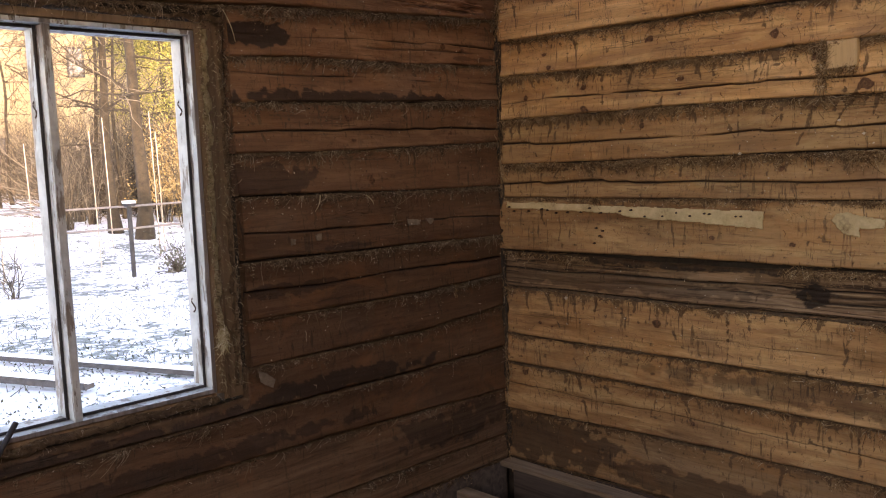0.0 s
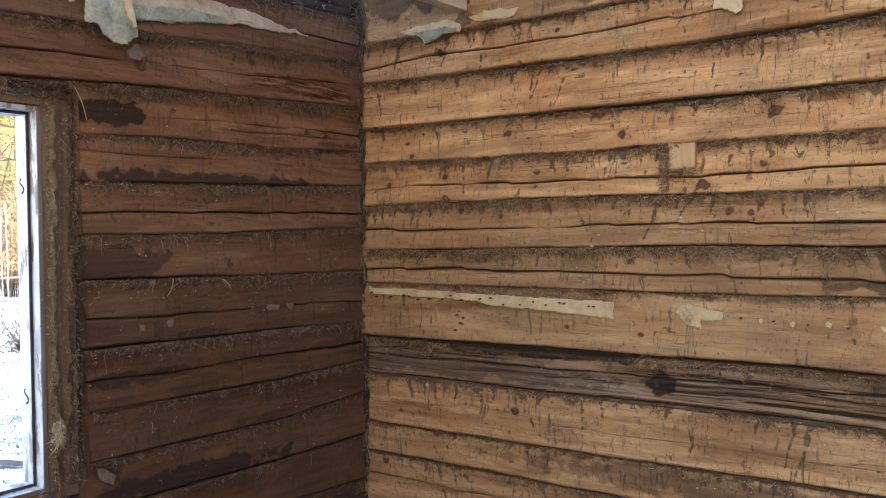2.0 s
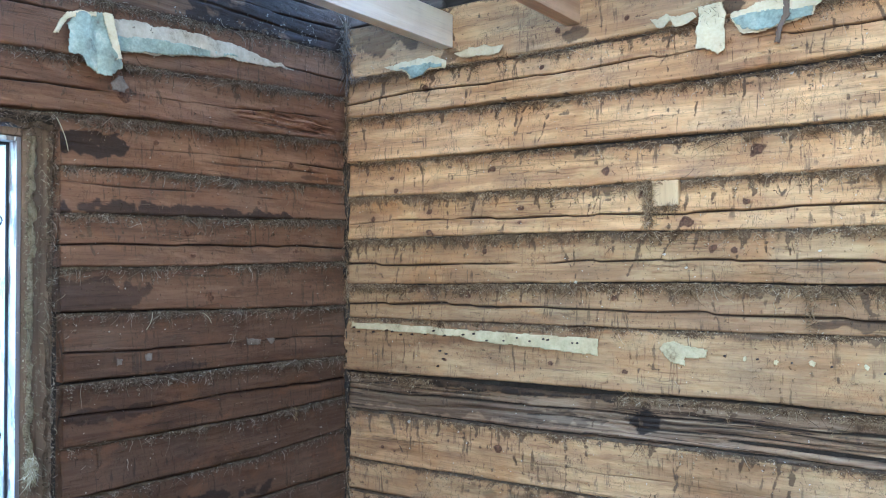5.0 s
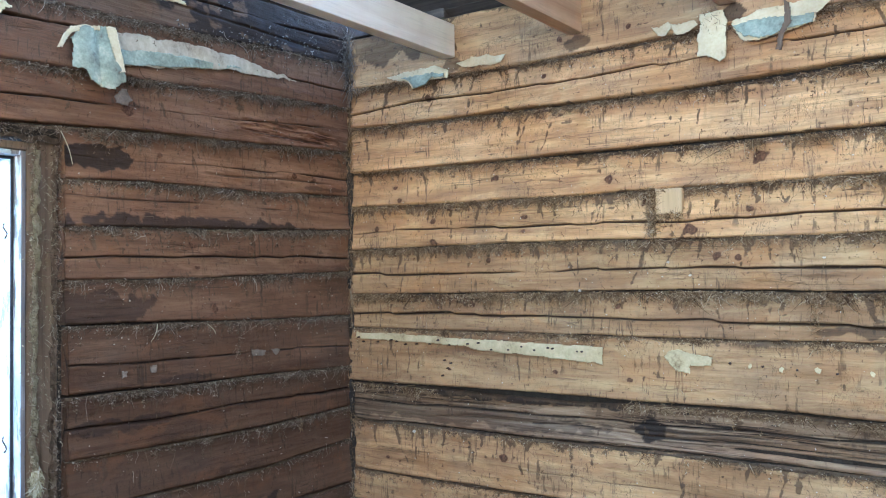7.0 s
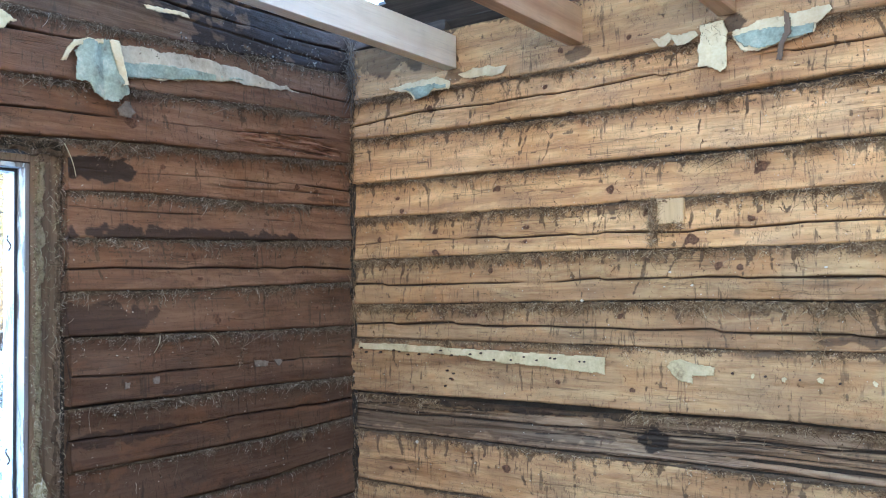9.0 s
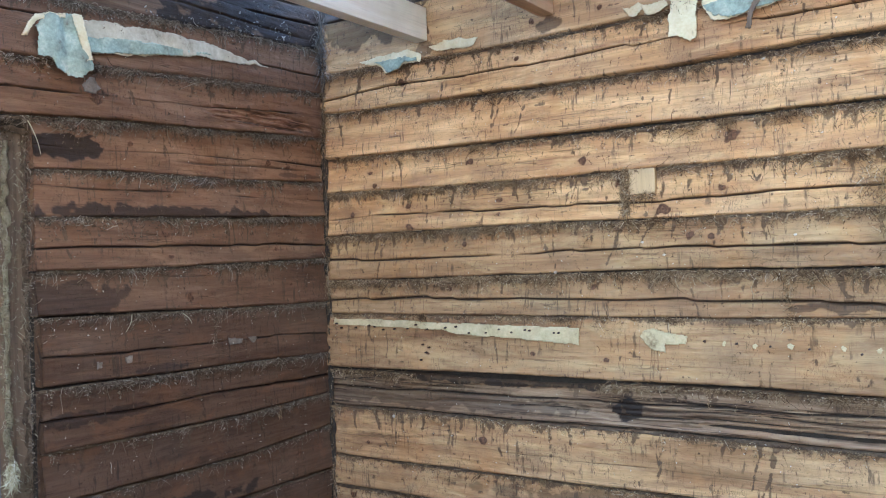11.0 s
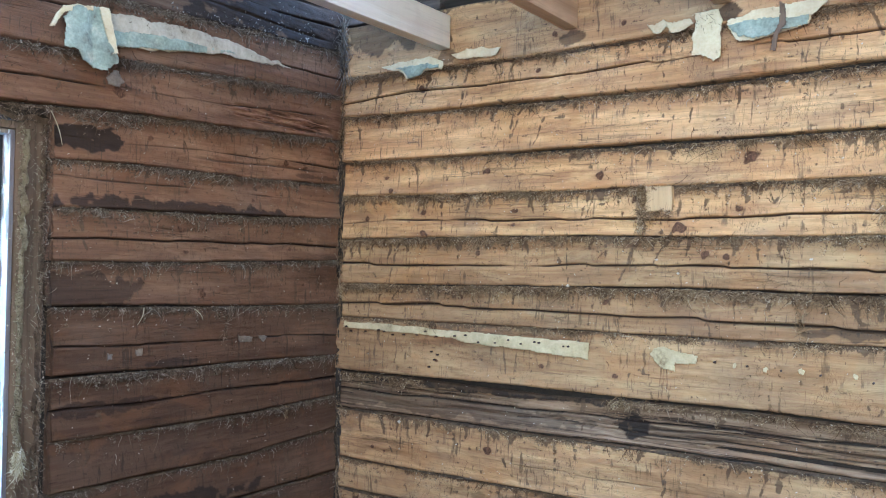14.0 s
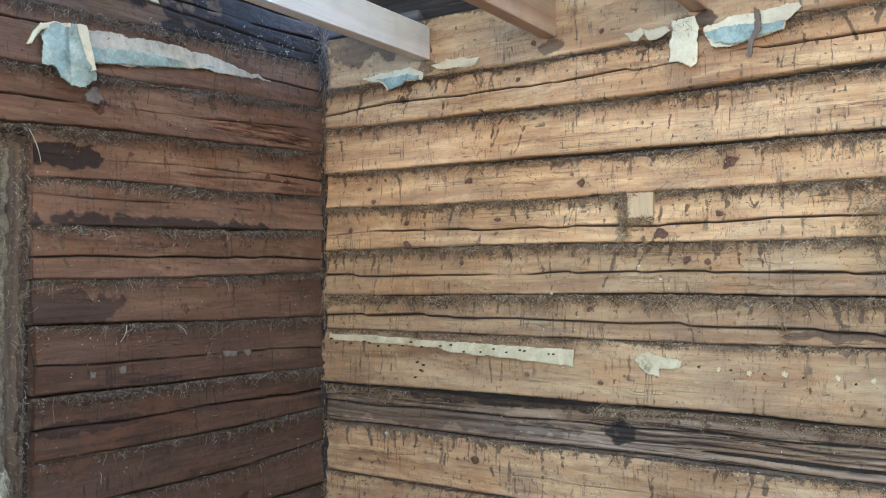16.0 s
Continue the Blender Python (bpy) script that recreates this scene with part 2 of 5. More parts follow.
M_JOIST_B = plain_grain("planed_spruce_red", "y", (0.46, 0.265, 0.125), (0.64, 0.42, 0.235), 0.6, 0.7, 0.15)
M_ROOF = plain_grain("grey_roof_boards", "x", (0.055, 0.044, 0.038), (0.17, 0.138, 0.112), 0.85, 0.8, 0.4, (0.03, 0.026, 0.024))
M_PAINT = chipped_paint("chipped_white_paint")
M_STEP_SHADE = mottled("rebate_shade", [(0.3, (0.020, 0.020, 0.022)), (0.7, (0.060, 0.060, 0.062))], 25)
M_BOARD = plain_grain("lining_board", "z", (0.12, 0.075, 0.038), (0.25, 0.165, 0.088))
M_FACING = plain_grain("bare_frame_edge", "z", (0.10, 0.085, 0.075), (0.26, 0.235, 0.215))
M_TOWMAT = mottled("yellow_tow", [(0.3, (0.13, 0.10, 0.05)), (0.5, (0.36, 0.29, 0.16)), (0.75, (0.56, 0.48, 0.30))], 40, 1.0, 1.0, 0.012)
M_CREAM = mottled("cream_paperboard", [(0.30, (0.30, 0.20, 0.09)), (0.41, (0.72, 0.57, 0.30)), (0.7, (0.88, 0.76, 0.46))], 16, 0.85, 0.3, 0.002)
M_GREENISH = mottled("pale_green_paperboard", [(0.32, (0.28, 0.19, 0.09)), (0.44, (0.54, 0.42, 0.21)), (0.7, (0.74, 0.60, 0.33))], 16, 0.85, 0.3, 0.002)
M_FADED = mottled("faded_cream_board", [(0.30, (0.20, 0.14, 0.08)), (0.42, (0.50, 0.41, 0.26)), (0.7, (0.74, 0.64, 0.43))], 11, 0.85, 0.3, 0.002)
M_BLUE = mottled("faded_blue_paper", [(0.34, (0.15, 0.13, 0.08)), (0.43, (0.27, 0.295, 0.205)), (0.56, (0.41, 0.45, 0.315)), (0.67, (0.64, 0.61, 0.41))], 14, 0.8, 0.3, 0.002)
M_RUST = mottled("rusty_iron", [(0.3, (0.03, 0.022, 0.018)), (0.7, (0.11, 0.06, 0.035))], 60, 0.7, 0.4, 0.001, 4, 0.4)
M_SCRAP = mottled("grey_scrap", [(0.3, (0.12, 0.092, 0.064)), (0.7, (0.30, 0.24, 0.175))], 60)
M_FLUFF = mottled("pale_fluff", [(0.3, (0.52, 0.44, 0.31)), (0.7, (0.74, 0.65, 0.49))], 60)
M_MOULD = fibre_material("pale_mould", [(0.0, (0.09, 0.075, 0.06)), (0.5, (0.22, 0.185, 0.145)), (1.0, (0.50, 0.45, 0.37))])
M_WOOL = fibre_material("pale_wool", [(0.0, (0.34, 0.28, 0.15)), (0.6, (0.56, 0.50, 0.32)), (1.0, (0.72, 0.68, 0.52))])
M_SOIL = mottled("dark_soil", [(0.3, (0.03, 0.024, 0.018)), (0.7, (0.09, 0.07, 0.05))], 9, 1.0, 1.0, 0.03)
M_DUSTY = plain_grain("dusty_plank", "x", (0.17, 0.12, 0.075), (0.38, 0.29, 0.19), 0.9, 1.0, 0.4, (0.07, 0.05, 0.035))
M_SNOW = snow_ground("snow_on_grass")
M_CLEAN_SNOW = mottled("clean_snow", [(0.3, (0.78, 0.80, 0.84)), (0.7, (0.88, 0.89, 0.91))], 5, 0.7, 0.5, 0.02)
M_BARK = mottled("bark", [(0.3, (0.014, 0.010, 0.005)), (0.7, (0.058, 0.043, 0.022))], 7, 0.95, 1.0, 0.03)
M_TWIG = fibre_material("bare_twigs", [(0.0, (0.040, 0.034, 0.026)), (0.6, (0.095, 0.080, 0.058)), (1.0, (0.22, 0.190, 0.140))])
M_LEAF = fibre_material("yellow_green_needles", [(0.0, (0.10, 0.11, 0.025)), (0.5, (0.26, 0.26, 0.06)), (1.0, (0.48, 0.43, 0.15))])
M_DRY = fibre_material("dry_orange_leaves", [(0.0, (0.22, 0.14, 0.05)), (0.6, (0.38, 0.275, 0.115)), (1.0, (0.55, 0.44, 0.23))])
M_LITTER = fibre_material("leaf_litter", [(0.0, (0.045, 0.048, 0.032)), (0.6, (0.115, 0.118, 0.080)), (1.0, (0.21, 0.20, 0.14))])
M_STAKE = mottled("pale_stake", [(0.3, (0.34, 0.29, 0.21)), (0.7, (0.50, 0.44, 0.34))], 10)
M_SLAT = mottled("grey_weathered_slat", [(0.3, (0.13, 0.12, 0.11)), (0.7, (0.26, 0.245, 0.23))], 14)
M_PLANK = mottled("dark_wet_plank", [(0.3, (0.050, 0.046, 0.042)), (0.7, (0.13, 0.12, 0.11))], 14)
M_POST = mottled("dark_post", [(0.3, (0.018, 0.019, 0.021)), (0.7, (0.050, 0.050, 0.050))], 12)
M_FACADE = plain_grain("yellow_house_boards", "x", (0.23, 0.185, 0.10), (0.32, 0.27, 0.16), 0.8, 0.4)
M_TILE = mottled("grey_roofing", [(0.3, (0.10, 0.095, 0.09)), (0.7, (0.20, 0.19, 0.18))], 3)
M_PANE = mottled("dark_pane", [(0.3, (0.03, 0.033, 0.036)), (0.7, (0.07, 0.075, 0.08))], 2, 0.35, 0.0)


# ---- mesh helpers ----
TABLES = {}


def lattice(x, y, seed):
    """Smooth value noise in -1..1 on arrays."""
    if seed not in TABLES:
        TABLES[seed] = np.random.RandomState(seed).rand(128, 128) * 2 - 1
    tab = TABLES[seed]
    xi, yi = np.floor(x).astype(int), np.floor(y).astype(int)
    fx, fy = x - xi, y - yi
    fx, fy = fx * fx * (3 - 2 * fx), fy * fy * (3 - 2 * fy)
    a, b = tab[xi % 128, yi % 128], tab[(xi + 1) % 128, yi % 128]
    c, d = tab[xi % 128, (yi + 1) % 128], tab[(xi + 1) % 128, (yi + 1) % 128]
    return (a * (1 - fx) + b * fx) * (1 - fy) + (c * (1 - fx) + d * fx) * fy


def mesh_of(name, verts, quads, material, caps=(), smooth=True, values=None):
    """A mesh from arrays: vertices, quads, a few larger faces, and named values on the vertices."""
    me = bpy.data.meshes.new(name)
    verts, quads = np.asarray(verts, float), np.asarray(quads, int)
    me.vertices.add(len(verts))
    me.vertices.foreach_set("co", verts.ravel())
    loops = np.concatenate([quads.ravel(), *[np.asarray(c, int) for c in caps]]) if caps else quads.ravel()
    sizes = [4] * len(quads) + [len(c) for c in caps]
    me.loops.add(len(loops))
    me.loops.foreach_set("vertex_index", loops)
    me.polygons.add(len(sizes))
    me.polygons.foreach_set("loop_start", np.concatenate([[0], np.cumsum(sizes)[:-1]]))
    me.polygons.foreach_set("use_smooth", [smooth] * len(quads) + [False] * len(caps))
    for key, val in (values or {}).items():
        me.attributes.new(key, "FLOAT", "POINT").data.foreach_set("value", np.asarray(val, float).ravel())
    me.materials.append(material)
    me.update(calc_edges=True)
    me.validate()
    return me


def child(ob, parent, label=""):
    ob.parent = parent
    return tagged(ob, label) if label else ob


def part(name, bm, material, parent=None, label="", smooth=False):
    """Link a bmesh as one mesh object, under a thing where one is given."""
    me = bpy.data.meshes.new(name)
    if smooth:
        for f in bm.faces:
            f.smooth = True
    bm.normal_update()
    bm.to_mesh(me)
    bm.free()
    me.materials.append(material)
    ob = new(name, me)
    return child(ob, parent, label) if parent else (tagged(ob, label) if label else ob)


def box(bm, x0, x1, y0, y1, z0, z1, bevel=0.0, turn=None):
    """A bevelled box between two corners, added to bm."""
    m = Matrix.Translation(((x0 + x1) / 2, (y0 + y1) / 2, (z0 + z1) / 2))
    if turn is not None:
        m = m @ turn
    made = bmesh.ops.create_cube(bm, size=1.0, matrix=m @ Matrix.Diagonal((abs(x1 - x0), abs(y1 - y0), abs(z1 - z0), 1)))
    if bevel:
        edges = list({e for v in made["verts"] for e in v.link_edges})
        bmesh.ops.bevel(bm, geom=edges, offset=bevel, segments=2, affect="EDGES", profile=0.6)
    return bm


def boxed(name, span, material, parent=None, label="", bevel=0.003):
    return part(name, box(bmesh.new(), *span, bevel), material, parent, label)


def thing(name, at, label, category, group="", kind=""):
    ob = new(name)
    ob.matrix_world = Matrix.Translation(at)
    ob.empty_display_size = 0.05
    return tagged(ob, label, category, group, kind)


def adopt(ob, parent):
    """Put a mesh built in world coordinates under a thing without moving it."""
    bpy.context.view_layer.update()
    ob.parent = parent
    ob.matrix_parent_inverse = parent.matrix_world.inverted()
    return ob


def strands(paths, radius, taper=0.35, sides=3):
    """Thin tapered tubes along paths (count, points, 3) with a radius for each: vertices and quads."""
    n, k, _ = paths.shape
    ahead = np.gradient(paths, axis=1)
    ahead /= np.linalg.norm(ahead, axis=2, keepdims=True) + 1e-9
    ref = np.where(np.abs(ahead[..., 2:3]) > 0.9, np.array([1.0, 0, 0]), np.array([0, 0, 1.0]))
    s1 = np.cross(ahead, ref)
    s1 /= np.linalg.norm(s1, axis=2, keepdims=True) + 1e-9
    s2 = np.cross(ahead, s1)
    r = np.asarray(radius).reshape(n, 1, 1) * (1 - (1 - taper) * np.linspace(0, 1, k).reshape(1, k, 1))
    ring = [paths + r * (math.cos(a) * s1 + math.sin(a) * s2) for a in np.arange(sides) * 2 * math.pi / sides]
    verts = np.stack(ring, axis=2).reshape(-1, 3)
    base = np.arange(n).reshape(n, 1, 1) * k * sides + np.arange(k - 1).reshape(1, k - 1, 1) * sides
    i = np.arange(sides).reshape(1, 1, sides)
    j = (i + 1) % sides
    quads = np.stack([base + i, base + j, base + sides + j, base + sides + i], axis=3).reshape(-1, 4)
    return verts, quads


def leaves(centres, size, rng):
    """Small four-sided leaves, folded a little, at the centres: vertices and quads."""
    n = len(centres)
    a = rng.normal(size=(n, 3))
    a /= np.linalg.norm(a, axis=1, keepdims=True)
    b = np.cross(a, rng.normal(size=(n, 3)))
    b /= np.linalg.norm(b, axis=1, keepdims=True)
    s = size * rng.uniform(0.6, 1.4, (n, 1))
    up = np.cross(a, b) * s * 0.25
    verts = np.stack([centres - a * s, centres + b * s * 0.5 + up, centres + a * s, centres - b * s * 0.5 + up], axis=1).reshape(-1, 3)
    return verts, np.arange(4 * n).reshape(n, 4)


def merged(pieces):
    verts, quads, at = [], [], 0
    for v, q in pieces:
        verts.append(v)
        quads.append(q + at)
        at += len(v)
    return np.concatenate(verts), np.concatenate(quads)


# ---- log walls ----
# Along a wall: u metres from the corner, d metres out of the wall into the room.
def on_north(u, d, z):
    return np.stack([u, -d, z], axis=-1)


def on_west(u, d, z):
    return np.stack([d, -u, z], axis=-1)


def run_of(u, heights):
    """A line along a wall through heights spaced evenly over the first two metres from the corner."""
    h = np.asarray(heights, float)
    at = np.linspace(0, 2, len(h))
    return np.interp(u, at, h) + np.clip(u - 2, 0, None) * (h[-1] - h[0]) / 2


def ragged(u, heights, seed, rough=0.6):
    """A log's edge along those heights, as an axe left it."""
    return run_of(u, heights) + rough * (0.006 * lattice(u * 2.3, u * 0 + 3.5, seed) + 0.0045 * lattice(u * 8, u * 0 + 7.5, seed + 1) + 0.0022 * lattice(u * 34, u * 0 + 1.5, seed + 2))


def hewn_log(wall, put, material, start, end, low, high, seed, crack=None, knots=(), stains_and_shade=(), tone=1.0, grey=0.0, tilt=0.012, streaks=1.0,
             fine_to=2.7, notch=None, proud=0.0, checks=(), thick=0.15, splinters=(), grime=1.0):
    """One hewn log between two heights: a closed mesh with uneven edges, a split along its face and adze marks."""
    rng = np.random.RandomState(seed)
    stop = min(end, fine_to)
    u = np.arange(start, stop, 0.005)
    if end > fine_to:
        u = np.concatenate([u, np.arange(max(start, fine_to), end, 0.08)])
    u = np.append(u[u < end - 0.003], end)
    zb, zt = ragged(u, low, seed), ragged(u, high, seed + 5)
    if notch:
        zt = np.where((u > notch[0]) & (u < notch[1]), np.minimum(zt, notch[2] + 0.004 * lattice(u * 8, u * 0, seed + 9)), zt)
    h = float(np.mean(zt - zb))
    if crack:
        heights, amount = crack
        c0 = heights[0]
        zc = run_of(u, heights) + 0.0035 * lattice(u * 3.6, u * 0 + 5.5, seed + 11) + 0.0014 * lattice(u * 17, u * 0 + 2.5, seed + 12)
        # the split runs in short slanting tears that overlap
        lens, at = np.zeros_like(u), start
        while at < end:
            long, slant, force = rng.uniform(0.10, 0.45), rng.choice([-1, 1], p=[0.3, 0.7]) * rng.uniform(0.01, 0.04), rng.uniform(0.5, 1.0)
            here = (u >= at) & (u < at + long)
            s = (u[here] - at) / long
            zc[here] += slant * (s - 0.5) * long
            lens[here] = force * np.sin(np.pi * np.clip(s, 0, 1)) ** 0.35
            at += long
        soft = np.hanning(11) / np.hanning(11).sum()
        zc = np.convolve(np.pad(zc, 5, mode="edge"), soft, mode="valid")
        zc = np.clip(zc, zb + 0.022, zt - 0.022)
        n1 = max(4, int((c0 - low[0]) / 0.0040))
        n2 = max(4, int((high[0] - c0) / 0.0040))
        s1, s2 = np.linspace(0, 1, n1), np.linspace(0, 1, n2)
        rows = [zb + (zc - 0.008 - zb) * s for s in s1] + [zc + o for o in (-0.0045, -0.0022, -0.0008, 0.0008, 0.0022, 0.0045)] + [zc + 0.008 + (zt - zc - 0.008) * s for s in s2]
    else:
        zc, amount = (zb + zt) / 2, 0.0
        rows = [zb + (zt - zb) * s for s in np.linspace(0, 1, max(8, int(h / 0.0048)))]
    z = np.stack(rows, axis=1)
    uu = np.broadcast_to(u[:, None], z.shape)
    v = (z - zb[:, None]) / (zt - zb)[:, None]
    d = proud + tilt * (0.5 - v)
    d = d + 0.0055 * lattice(uu * 1.7, z * 9, seed + 20) + 0.0034 * lattice(uu * 7, z * 30, seed + 21) + 0.0013 * lattice(uu * 30, z * 100, seed + 22)
    d = d + 0.0022 * lattice(uu * 21, z * 5, seed + 23)
    for e, r in ((z - zb[:, None], 0.007), (zt[:, None] - z, 0.013)):
        inside = np.clip(r - e, 0, r)
        d = d - (r - np.sqrt(np.maximum(r * r - inside * inside, 0)))
    if crack:
        wide = np.clip(0.72 + 0.6 * lattice(u * 1.9, u * 0 + 8.5, seed + 30) + 0.55 * lattice(u * 9, u * 0 + 6.5, seed + 31), 0.0, 1.0)[:, None] * amount * (0.45 + 0.9 * lens[:, None])
        split = np.exp(-(((z - zc[:, None]) / (0.0013 + 0.0026 * wide)) ** 4)) * np.clip(wide * 2.2, 0, 1)
        d = d - 0.030 * np.clip(wide, 0, 1) * split
    torn_off = np.zeros_like(z)
    for su0, su1, sz0, sz1 in splinters:
        away = np.abs((uu - (su0 + su1) / 2) / ((su1 - su0) / 2)) ** 3 + np.abs((z - (sz0 + sz1) / 2) / ((sz1 - sz0) / 2)) ** 3
        m = np.clip((1.0 - away + 0.5 * lattice(uu * 18, z * 60, seed + 95)) / 0.3, 0, 1)
        torn_off = np.maximum(torn_off, m)
        d = d - m * (0.006 + 0.008 * lattice(uu * 9, z * 150, seed + 96) + 0.004 * lattice(uu * 30, z * 260, seed + 97))
    for cu0, cu1, cz, depth in checks:
        line = cz + 0.010 * lattice(uu * 3.0, uu * 0 + cz * 31, seed + 40)
        d = d - 1.4 * depth * np.exp(-(((z - line) / 0.0028) ** 2)) * np.clip((uu - cu0) / 0.1, 0, 1) * np.clip((cu1 - uu) / 0.1, 0, 1)
    # dirt that ran down from the moss above, knots, stains and painted shade
    dirt = np.zeros_like(z)
    at = start
    while at < stop and streaks > 0:
        at += rng.uniform(0.018, 0.085) / streaks
        reach, width, lean, force = 0.15 + 1.0 * rng.rand() ** 1.6, rng.uniform(0.0025, 0.0075), rng.normal(0, 0.25), rng.uniform(0.6, 1.35)
        w = slice(*np.searchsorted(u, (at - 0.22, at + 0.22)))
        if w.stop <= w.start:
            continue
        uw, zw, vw, drop = uu[w], z[w], v[w], zt[w, None] - z[w]
        centre = at + lean * drop + 0.006 * lattice(zw * 40, zw * 0 + at * 91, seed + 50)
        dirt[w] += force * np.exp(-(((uw - centre) / (width * (0.6 + vw))) ** 2)) * np.clip((reach - (1 - vw)) / 0.25, 0, 1) * (0.65 + 0.6 * lattice(uw * 50, zw * 60, seed + 53))
    for _ in range(int((stop - start) * 8 * streaks)):
        # a wedge of moss dust that narrows as it runs down
        cu, half, fall = rng.uniform(start, stop), rng.uniform(0.010, 0.030), rng.uniform(0.025, 0.085)
        w = slice(*np.searchsorted(u, (cu - 0.10, cu + 0.10)))
        if w.stop <= w.start:
            continue
        uw, zw, drop = uu[w], z[w], zt[w, None] - z[w]
        s = drop / fall
        side = np.abs(uw - cu - 0.15 * rng.normal() * drop + 0.006 * lattice(uw * 60, zw * 60, seed + 55)) / (half * np.clip(1.05 - s, 0.05, 1))
        dirt[w] += np.clip(1.15 - side, 0, 1) * np.clip(1.1 - s, 0, 1) * rng.uniform(0.5, 1.1)
    clump = 0.5 + 0.5 * lattice(uu * 7, z * 0 + 2, seed + 54) + 0.35 * lattice(uu * 26, z * 0 + 5, seed + 57)
    dirt += np.exp(-(zt[:, None] - z) / (grime * (0.006 + 0.018 * np.clip(clump, 0, 1)))) * (1.0 + 0.6 * lattice(uu * 14, z * 30, seed + 51))
    dirt += 0.35 * np.exp(-(z - zb[:, None]) / 0.003)
    dirt += 0.8 * np.clip(lattice(uu * 55, z * 70, seed + 52) - 0.62, 0, 1) * 3
    knot = np.zeros_like(z)
    for ku, kz, kr in knots:
        rr = np.sqrt(((uu - ku) / 1.25) ** 2 + (z - kz) ** 2) / kr * (1 + 0.45 * lattice(uu * 70, z * 70, seed + 90))
        knot = np.maximum(knot, np.clip((1.15 - rr) * 2.2, 0, 1) * (0.82 + 0.18 * np.cos(rr * 11)))
        knot = np.maximum(knot, 0.5 * np.exp(-((z - kz) / (kr * 0.55)) ** 2) * np.exp(-np.abs(uu - ku) / (kr * 2.6)))
        d = d + 0.003 * np.exp(-(rr ** 2) * 1.2)
        torn_off = np.maximum(torn_off, 0.55 * np.exp(-((z - kz) / (kr * 1.3)) ** 2) * np.exp(-np.abs(uu - ku) / (kr * 2.2)))
    for _ in range(int((stop - start) * 1.0)):
        ku, kz, kr = rng.uniform(start, stop), rng.uniform(low[0] + 0.03, high[0] - 0.02), rng.uniform(0.003, 0.008)
        rr = np.sqrt(((uu - ku) / 1.5) ** 2 + (z - kz) ** 2) / kr * (1 + 0.6 * lattice(uu * 90, z * 90, seed + 91))
        knot = np.maximum(knot, 0.55 * np.clip((1.2 - rr) * 1.6, 0, 1))
    stain_shade = np.zeros_like(z)
    # the split and the checks are darkened along their lines
    if crack:
        stain_shade = 1.0 * split
    for cu0, cu1, cz, depth in checks:
        line = cz + 0.010 * lattice(uu * 3.0, uu * 0 + cz * 31, seed + 40)
        stain_shade = np.maximum(stain_shade, np.exp(-(((z - line) / 0.0026) ** 2)) * np.clip((uu - cu0) / 0.1, 0, 1) * np.clip((cu1 - uu) / 0.1, 0, 1) * (lattice(uu * 4, uu * 0 + cz * 17, seed + 41) > -0.35))
    for su0, su1, sz0, sz1, force in stains_and_shade:
        away = np.abs((uu - (su0 + su1) / 2) / ((su1 - su0) / 2)) ** 2.2 + np.abs((z - (sz0 + sz1) / 2) / ((sz1 - sz0) / 2)) ** 1.7
        wob = 0.8 * lattice(uu * 14, z * 20, seed + 60) + 0.7 * lattice(uu * 36, z * 40, seed + 61) + 0.3 * lattice(uu * 80, z * 90, seed + 62)
        m = np.clip((1.05 - away + 0.75 * wob) / 0.16, 0, 1)
        stain_shade = np.maximum(stain_shade, force * m)
    greyness = np.clip(grey + 0.35 * grey * lattice(uu * 2.1, z * 12, seed + 70) + 0.25 * np.clip(lattice(uu * 1.1, z * 9, seed + 71) - 0.35, 0, 1), 0, 1)
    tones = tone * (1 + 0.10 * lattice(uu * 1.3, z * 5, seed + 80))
    # close the log behind its face
    back = [(zt, -0.05), (zt, -thick), (zb, -thick), (zb, -0.05)]
    z_all = np.concatenate([z] + [b[0][:, None] for b in back], axis=1)
    d_all = np.concatenate([d] + [np.full((len(u), 1), b[1]) for b in back], axis=1)
    u_all = np.broadcast_to(u[:, None], z_all.shape)
    nu, nr = z_all.shape
    i, j = np.meshgrid(np.arange(nu - 1), np.arange(nr), indexing="ij")
    k = (j + 1) % nr
    quads = np.stack([i * nr + j, (i + 1) * nr + j, (i + 1) * nr + k, i * nr + k], axis=-1).reshape(-1, 4)
    pad = np.zeros((nu, 4))
    values = {"dirt": np.hstack([dirt, pad + 0.6]), "knot": np.hstack([knot, pad]), "stain_shade": np.hstack([stain_shade, pad]), "bare": np.hstack([torn_off, pad]),
              "grey": np.hstack([greyness, pad]), "tone": np.hstack([tones, pad + tone])}
    caps = [list(range(nr))[::-1], list(range((nu - 1) * nr, nu * nr))]
    me = mesh_of("log", put(u_all, d_all, z_all).reshape(-1, 3), quads, material, caps, True, values)
    ob = new("log", me)
    ob.parent = wall
    return ob


